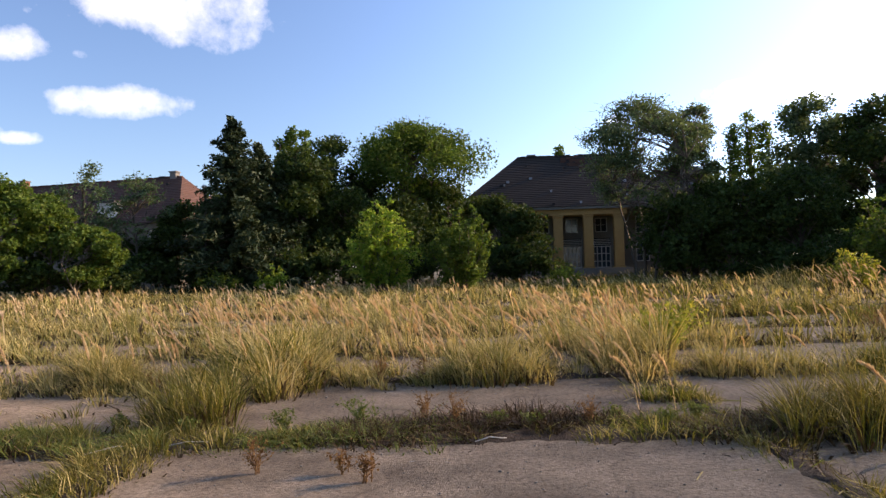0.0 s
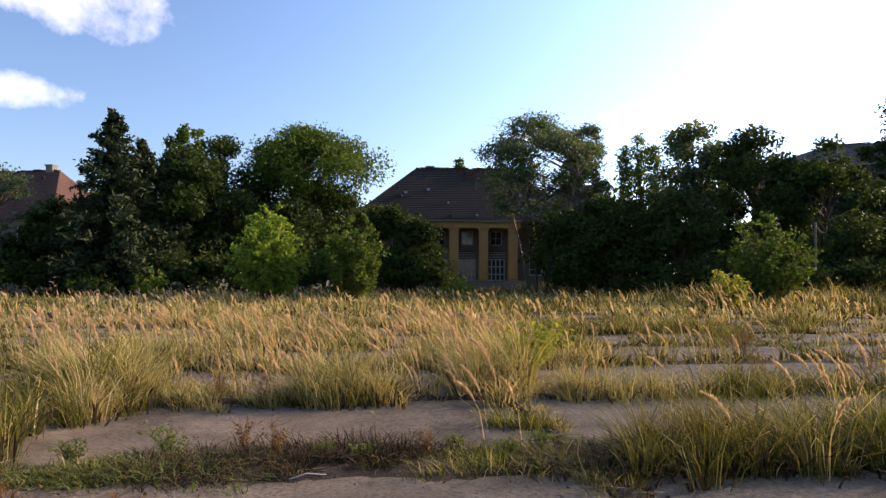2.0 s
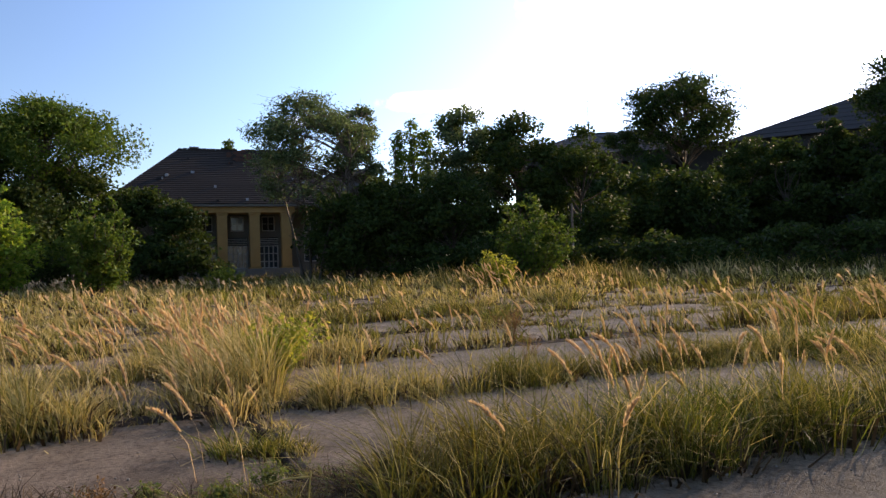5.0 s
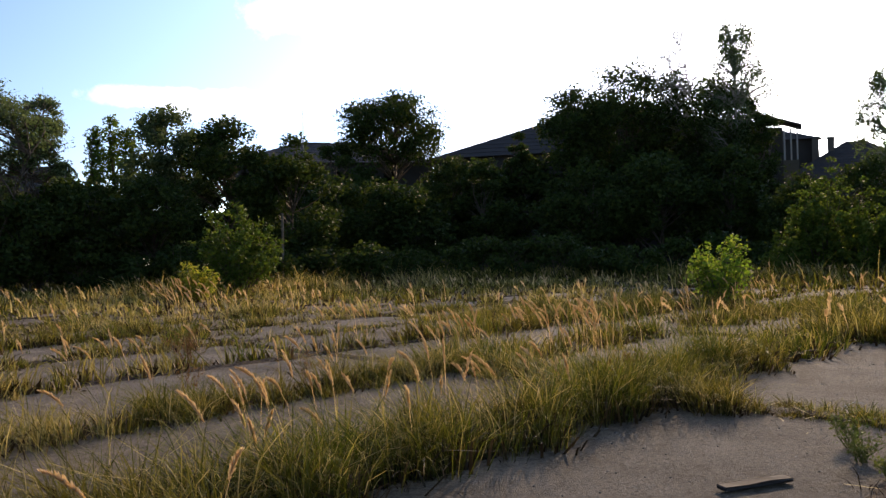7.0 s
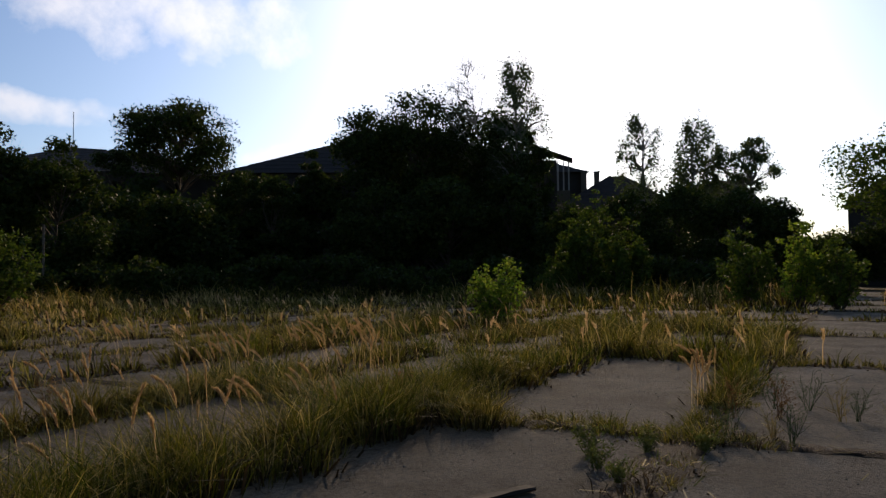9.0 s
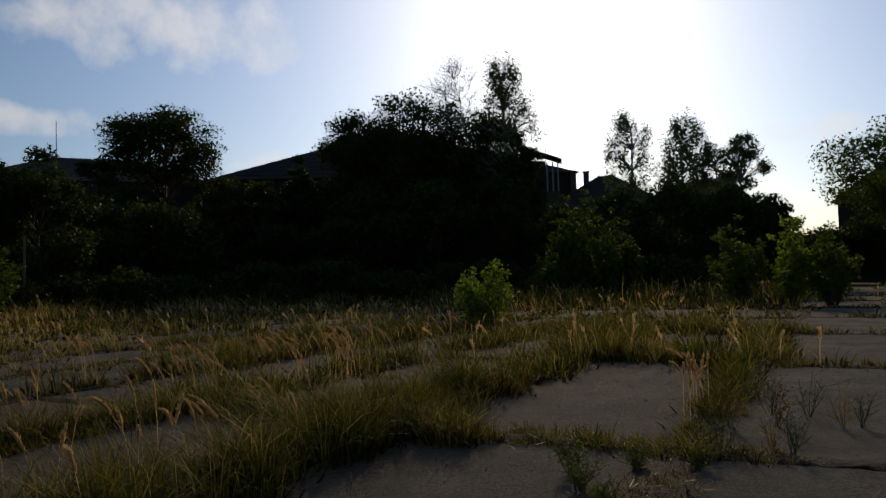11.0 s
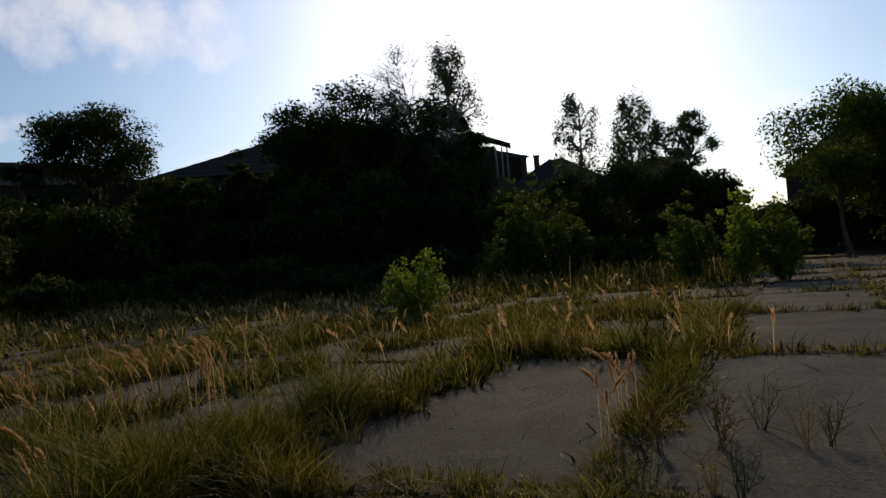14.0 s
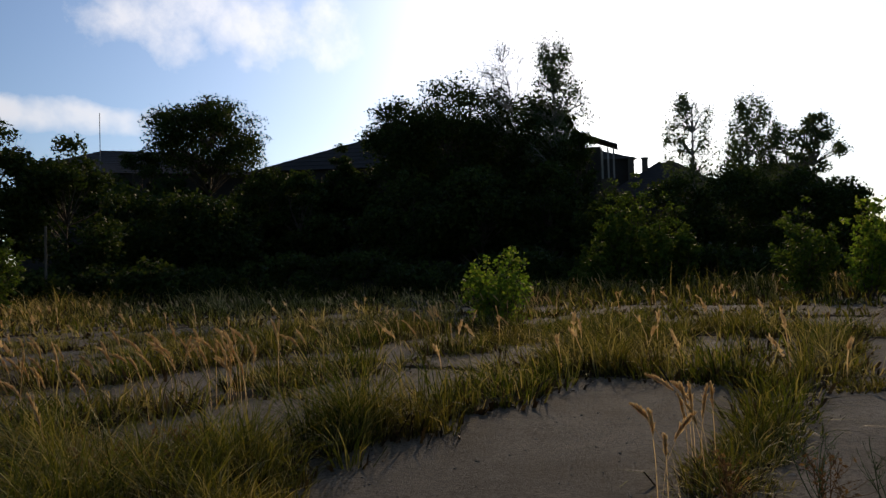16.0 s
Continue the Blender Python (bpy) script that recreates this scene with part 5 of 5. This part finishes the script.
# grit and small stones on the concrete
x, y, d = sample(5200, 1.0, 14, -88, 106)
n = len(x)
s = grng.uniform(0.004, 0.013, n) * np.where(grng.random(n) < 0.04, 1.7, 1.0)
octa = np.array([[1, 0, 0], [0, 1, 0], [-1, 0, 0], [0, -1, 0], [0, 0, 0.7], [0, 0, -0.4]])
V = np.stack([x, y, np.full(n, 0.008)], -1)[:, None] + octa[None] * s[:, None, None] * grng.uniform(0.6, 1.4, (n, 6, 1))
tri = np.array([[0, 1, 4], [1, 2, 4], [2, 3, 4], [3, 0, 4], [1, 0, 5], [2, 1, 5], [3, 2, 5], [0, 3, 5]])
F = ((np.arange(n) * 6)[:, None, None] + tri[None]).reshape(-1, 3)
tagged(mesh_object("grit", V.reshape(-1, 3), F, MAT_STONE), "small stones and grit on the concrete", "grit", kind="stuff")


# ---------------------------------------------------------------- weeds in the foreground
def weed(x, y, h, mat, label, seed, stalks=9, leaf=0.03, leaves=160, spread=0.35, category="weed", name="weed"):
    """A branching herb: thin stalks with small leaves or seed along them."""
    r = np.random.default_rng(seed)
    th = empty(name, pose(x, y, -0.02), label, category)
    paths, P = [], []
    for s in range(stalks):
        a = r.uniform(0, 6.3)
        tip = np.array((math.cos(a) * spread * h * r.random(), math.sin(a) * spread * h * r.random(), h * r.uniform(0.55, 1.05)))
        p = curve_path(r, (r.normal() * 0.02, r.normal() * 0.02, 0), tip, 7, 0, 0.05)
        paths.append((p, np.linspace(0.004, 0.0015, 7)))
        for b_ in range(4):
            i = r.integers(2, 6)
            q = p[i] + np.array((r.normal() * 0.09, r.normal() * 0.09, 0.07 + 0.06 * r.random())) * (h / 0.4)
            paths.append((curve_path(r, p[i], q, 4, 0, 0.05), np.linspace(0.0022, 0.001, 4)))
            m = max(2, leaves // (stalks * 4))
            t = r.random((m, 1))
            P.append(p[i] * (1 - t) + q * t + r.normal(0, 0.012, (m, 3)))
    v, f = tubes(paths, 4)
    mesh_object("stem", v, f, mat, th)
    v, f = leaf_quads(r, np.concatenate(P), leaf, -0.2, 0.5)
    mesh_object("foliage", v, f, mat, th)
    return th


wr = random.Random(21)
# rust-brown dock along the first joints
for k, (x, y, h) in enumerate(((-1.15, 4.75, 0.30), (-0.35, 4.55, 0.28), (-0.55, 4.75, 0.2), (-1.0, 8.75, 0.42), (-0.5, 8.85, 0.38), (0.2, 8.8, 0.4), (0.55, 8.85, 0.36), (-2.6, 8.4, 0.35),
                               (-1.9, 8.5, 0.35), (-3.6, 8.2, 0.3), (0.1, 6.2, 0.42), (-0.2, 6.4, 0.36), (1.25, 6.25, 0.3), (2.9, 9.0, 0.2), (7.2, 10.1, 0.5), (5.6, 10.0, 0.55), (10.9, 3.4, 0.55), (11.1, 3.0, 0.5))):
    weed(x, y, h * 0.9, LEAF_RUST, "rust-brown dried dock weed in a slab joint", 200 + k, 7, 0.028, 150)
for k, (x, y, h) in enumerate(((-0.75, 6.25, 0.26), (0.45, 6.15, 0.17), (0.75, 6.1, 0.16), (-2.2, 6.0, 0.15), (-3.0, 6.3, 0.14), (1.9, 6.3, 0.16), (2.2, 6.5, 0.16), (1.5, 6.5, 0.14), (-1.4, 6.1, 0.2), (8.3, 3.9, 0.24), (8.7, 4.1, 0.26),
                               (9.0, 3.7, 0.22), (8.0, 3.6, 0.2), (3.0, 9.2, 0.2), (-3.6, 5.7, 0.14), (9.3, 3.3, 0.2))):
    weed(x, y, h, LEAF_HERB, "low leafy green weed in a slab joint", 240 + k, 16, 0.03, 300, 0.8)
for k in range(16):
    x, y = 9.9 + wr.uniform(-0.3, 1.9), 2.0 + wr.uniform(-0.9, 1.4)
    weed(x, y, wr.uniform(0.25, 0.5), MAT_STRAW if k % 2 else LEAF_GREY, "thin knapweed with small pale seed heads", 270 + k, 8, 0.016, 120, 0.5)
# yellow-green bush beside the plumes
weed(2.75, 10.5, 0.85, LEAF_YELLOW, "yellow-green bushy tansy in the grass", 300, 34, 0.06, 1500, 0.75, "bush", "tansy_bush")
weed(9.9, 7.0, 0.4, LEAF_RUST, "reddish-brown weeds at a slab corner", 301, 20, 0.04, 420, 0.9)
weed(9.3, 6.9, 0.42, LEAF_RUST, "reddish-brown weeds at a slab corner", 302, 20, 0.04, 420, 0.9)
weed(6.9, 13.2, 0.6, LEAF_RUST, "dark dead shrub on the slabs", 303, 26, 0.03, 320, 0.8)
# a bleached stick lying at the slab's edge
v, f = tubes([(np.array([(2.35, 5.55, 0.02), (2.28, 5.5, 0.2), (2.3, 5.52, 0.36)]), np.array([0.005, 0.004, 0.004])), (np.array([(2.3, 5.52, 0.33), (2.18, 5.5, 0.34), (2.08, 5.5, 0.32)]), np.array([0.005, 0.005, 0.003]))], 6)
tagged(mesh_object("dry_stalk", v, f, MAT_STRAW), "bleached dry stalk bent at its top", "stalk")

# short herbs and moss in the joints, thickest along the wide one
n = 9500
u1 = grng.uniform(-16, -1.5, n)
v1 = 0.1 + grng.normal(0, 0.2, n)
x2, y2, d2 = sample(16000, 1.5, 11, -88, 106)
u2, v2 = (x2 - OX) * UX + (y2 - OY) * UY, (x2 - OX) * VX + (y2 - OY) * VY
nearj = np.minimum(np.abs(v2 - np.round(v2 / V_PITCH) * V_PITCH), np.min(np.abs(u2[:, None] - UJ[None, :]), axis=1))
k = grng.random(len(x2)) < np.exp(-(nearj / 0.14) ** 2) * 0.8
u, v = np.concatenate([u1, u2[k]]), np.concatenate([v1, v2[k]])
x, y = OX + u * UX + v * VX, OY + u * UY + v * VY
k = field_noise(x, y, 1.6) > 0.26
x, y = x[k], y[k]
m, q = len(x), 8
dryish = field_noise(x + 17, y - 4, 0.9) + grng.normal(0, 0.12, m) > 0.52
hts = 0.04 + 0.22 * field_noise(x + 5, y, 1.4) ** 1.6
for sel, mat, nm, lab in ((~dryish, LEAF_HERB, "joint_herbs", "low green herbs and moss in the slab joints"), (dryish, MAT_THATCH, "withered_herbs", "low withered brown herbs in the slab joints")):
    ms = int(sel.sum())
    ox, oy = grng.normal(0, 1, ms * q), grng.normal(0, 1, ms * q)
    hh = np.repeat(hts[sel], q) * grng.uniform(0.5, 1.3, ms * q)
    v, f = blades(np.repeat(x[sel], q) + ox * 0.035, np.repeat(y[sel], q) + oy * 0.035, hh, np.full(ms * q, 0.010), ox * 1.8, oy * 1.8, False)
    tagged(mesh_object(nm, v, f, mat), lab, "herbs", kind="stuff")

# a charred board and bleached stalks on the concrete
bm = box_bm(-0.28, -0.045, 0.006, 0.28, 0.045, 0.034, None, 0.006)
bmesh.ops.subdivide_edges(bm, edges=bm.edges[:], cuts=2)
for q in bm.verts:
    q.co += Vector((0, 0, 0.006 * math.sin(q.co.x * 23))) + Vector((rub.uniform(-0.004, 0.004), rub.uniform(-0.006, 0.006), 0))
board = tagged(part("board", bm, MAT_DARK), "short charred wooden board lying on the concrete", "board")
board.matrix_world = pose(7.2, 4.15, 0, 0, 0, -22)
for k, (x, y, a, L) in enumerate(((8.25, 6.15, 70, 0.5), (8.4, 6.0, 100, 0.42), (8.1, 6.2, 40, 0.35), (-2.2, 5.45, 12, 0.55), (-2.7, 5.2, 35, 0.6), (0.3, 5.6, 8, 0.3), (10.2, 4.75, -30, 0.3))):
    ca, sa = math.cos(radians(a)), math.sin(radians(a))
    pts = np.array([(x, y, 0.015), (x + ca * L * 0.4, y + sa * L * 0.4, 0.05), (x + ca * L * 0.75 - sa * 0.03, y + sa * L * 0.75 + ca * 0.03, 0.03), (x + ca * L - sa * 0.09, y + sa * L + ca * 0.09, 0.012)])
    v, f = tubes([(pts, np.array([0.005, 0.005, 0.004, 0.003]))], 5)
    tagged(mesh_object("dry_stalk", v, f, MAT_FRAME), "bleached dry stalk lying on the concrete", "stalk", "fallen stalks")


# ---------------------------------------------------------------- concrete slabs, piece by piece
pavement = empty("pavement", pose(OX, OY, 0, 0, 0, 4.6), "weathered concrete slab pavement with weeds in its joints", "pavement", kind="structure")
slab_mesh = {}
prng = random.Random(5)


def slab_piece(w, variant):
    """One slab with ragged, rounded edges and chipped corners."""
    key = (round(w, 2), variant)
    if key in slab_mesh:
        return slab_mesh[key]
    r = random.Random(variant * 7 + int(w * 10))
    gapw = 0.045
    x0, x1, y0, y1 = gapw, w - gapw, gapw, V_PITCH - gapw
    ring = []
    for (ax, ay, bx, by, n) in ((x0, y0, x1, y0, 9), (x1, y0, x1, y1, 5), (x1, y1, x0, y1, 9), (x0, y1, x0, y0, 5)):
        for k in range(n):
            t = k / n
            px, py = ax + (bx - ax) * t, ay + (by - ay) * t
            cut = 0.10 if k == 0 and r.random() < 0.5 else 0.02
            px += (w / 2 - px) / w * cut * r.uniform(0.3, 2)
            py += (V_PITCH / 2 - py) / V_PITCH * cut * r.uniform(0.3, 2)
            ring.append((px, py))
    n = len(ring)
    cx, cy = w / 2, V_PITCH / 2
    top = [(cx + (x - cx) * 0.992, cy + (y - cy) * 0.985, 0.0) for x, y in ring]
    mid = [(x, y, -0.018) for x, y in ring]
    low = [(x, y, -0.12) for x, y in ring]
    verts = top + mid + low
    faces = [tuple(range(n))]
    for a in (0, n):
        faces += [(a + i, a + n + i, a + n + (i + 1) % n, a + (i + 1) % n) for i in range(n)]
    me = bpy.data.meshes.new("slab")
    me.from_pydata(verts, [], faces)
    me.materials.append(MAT_SLAB)
    slab_mesh[key] = me
    return me


for j in range(-6, 12):
    for u0, u1 in zip(U_JOINTS[:-1], U_JOINTS[1:]):
        ob = new("slab", slab_piece(u1 - u0, prng.randrange(4)))
        ob.parent = pavement
        ob.location = (u0, j * V_PITCH, prng.uniform(-0.012, 0.006))
        ob.rotation_euler = (radians(prng.uniform(-0.18, 0.18)), radians(prng.uniform(-0.1, 0.1)), 0)
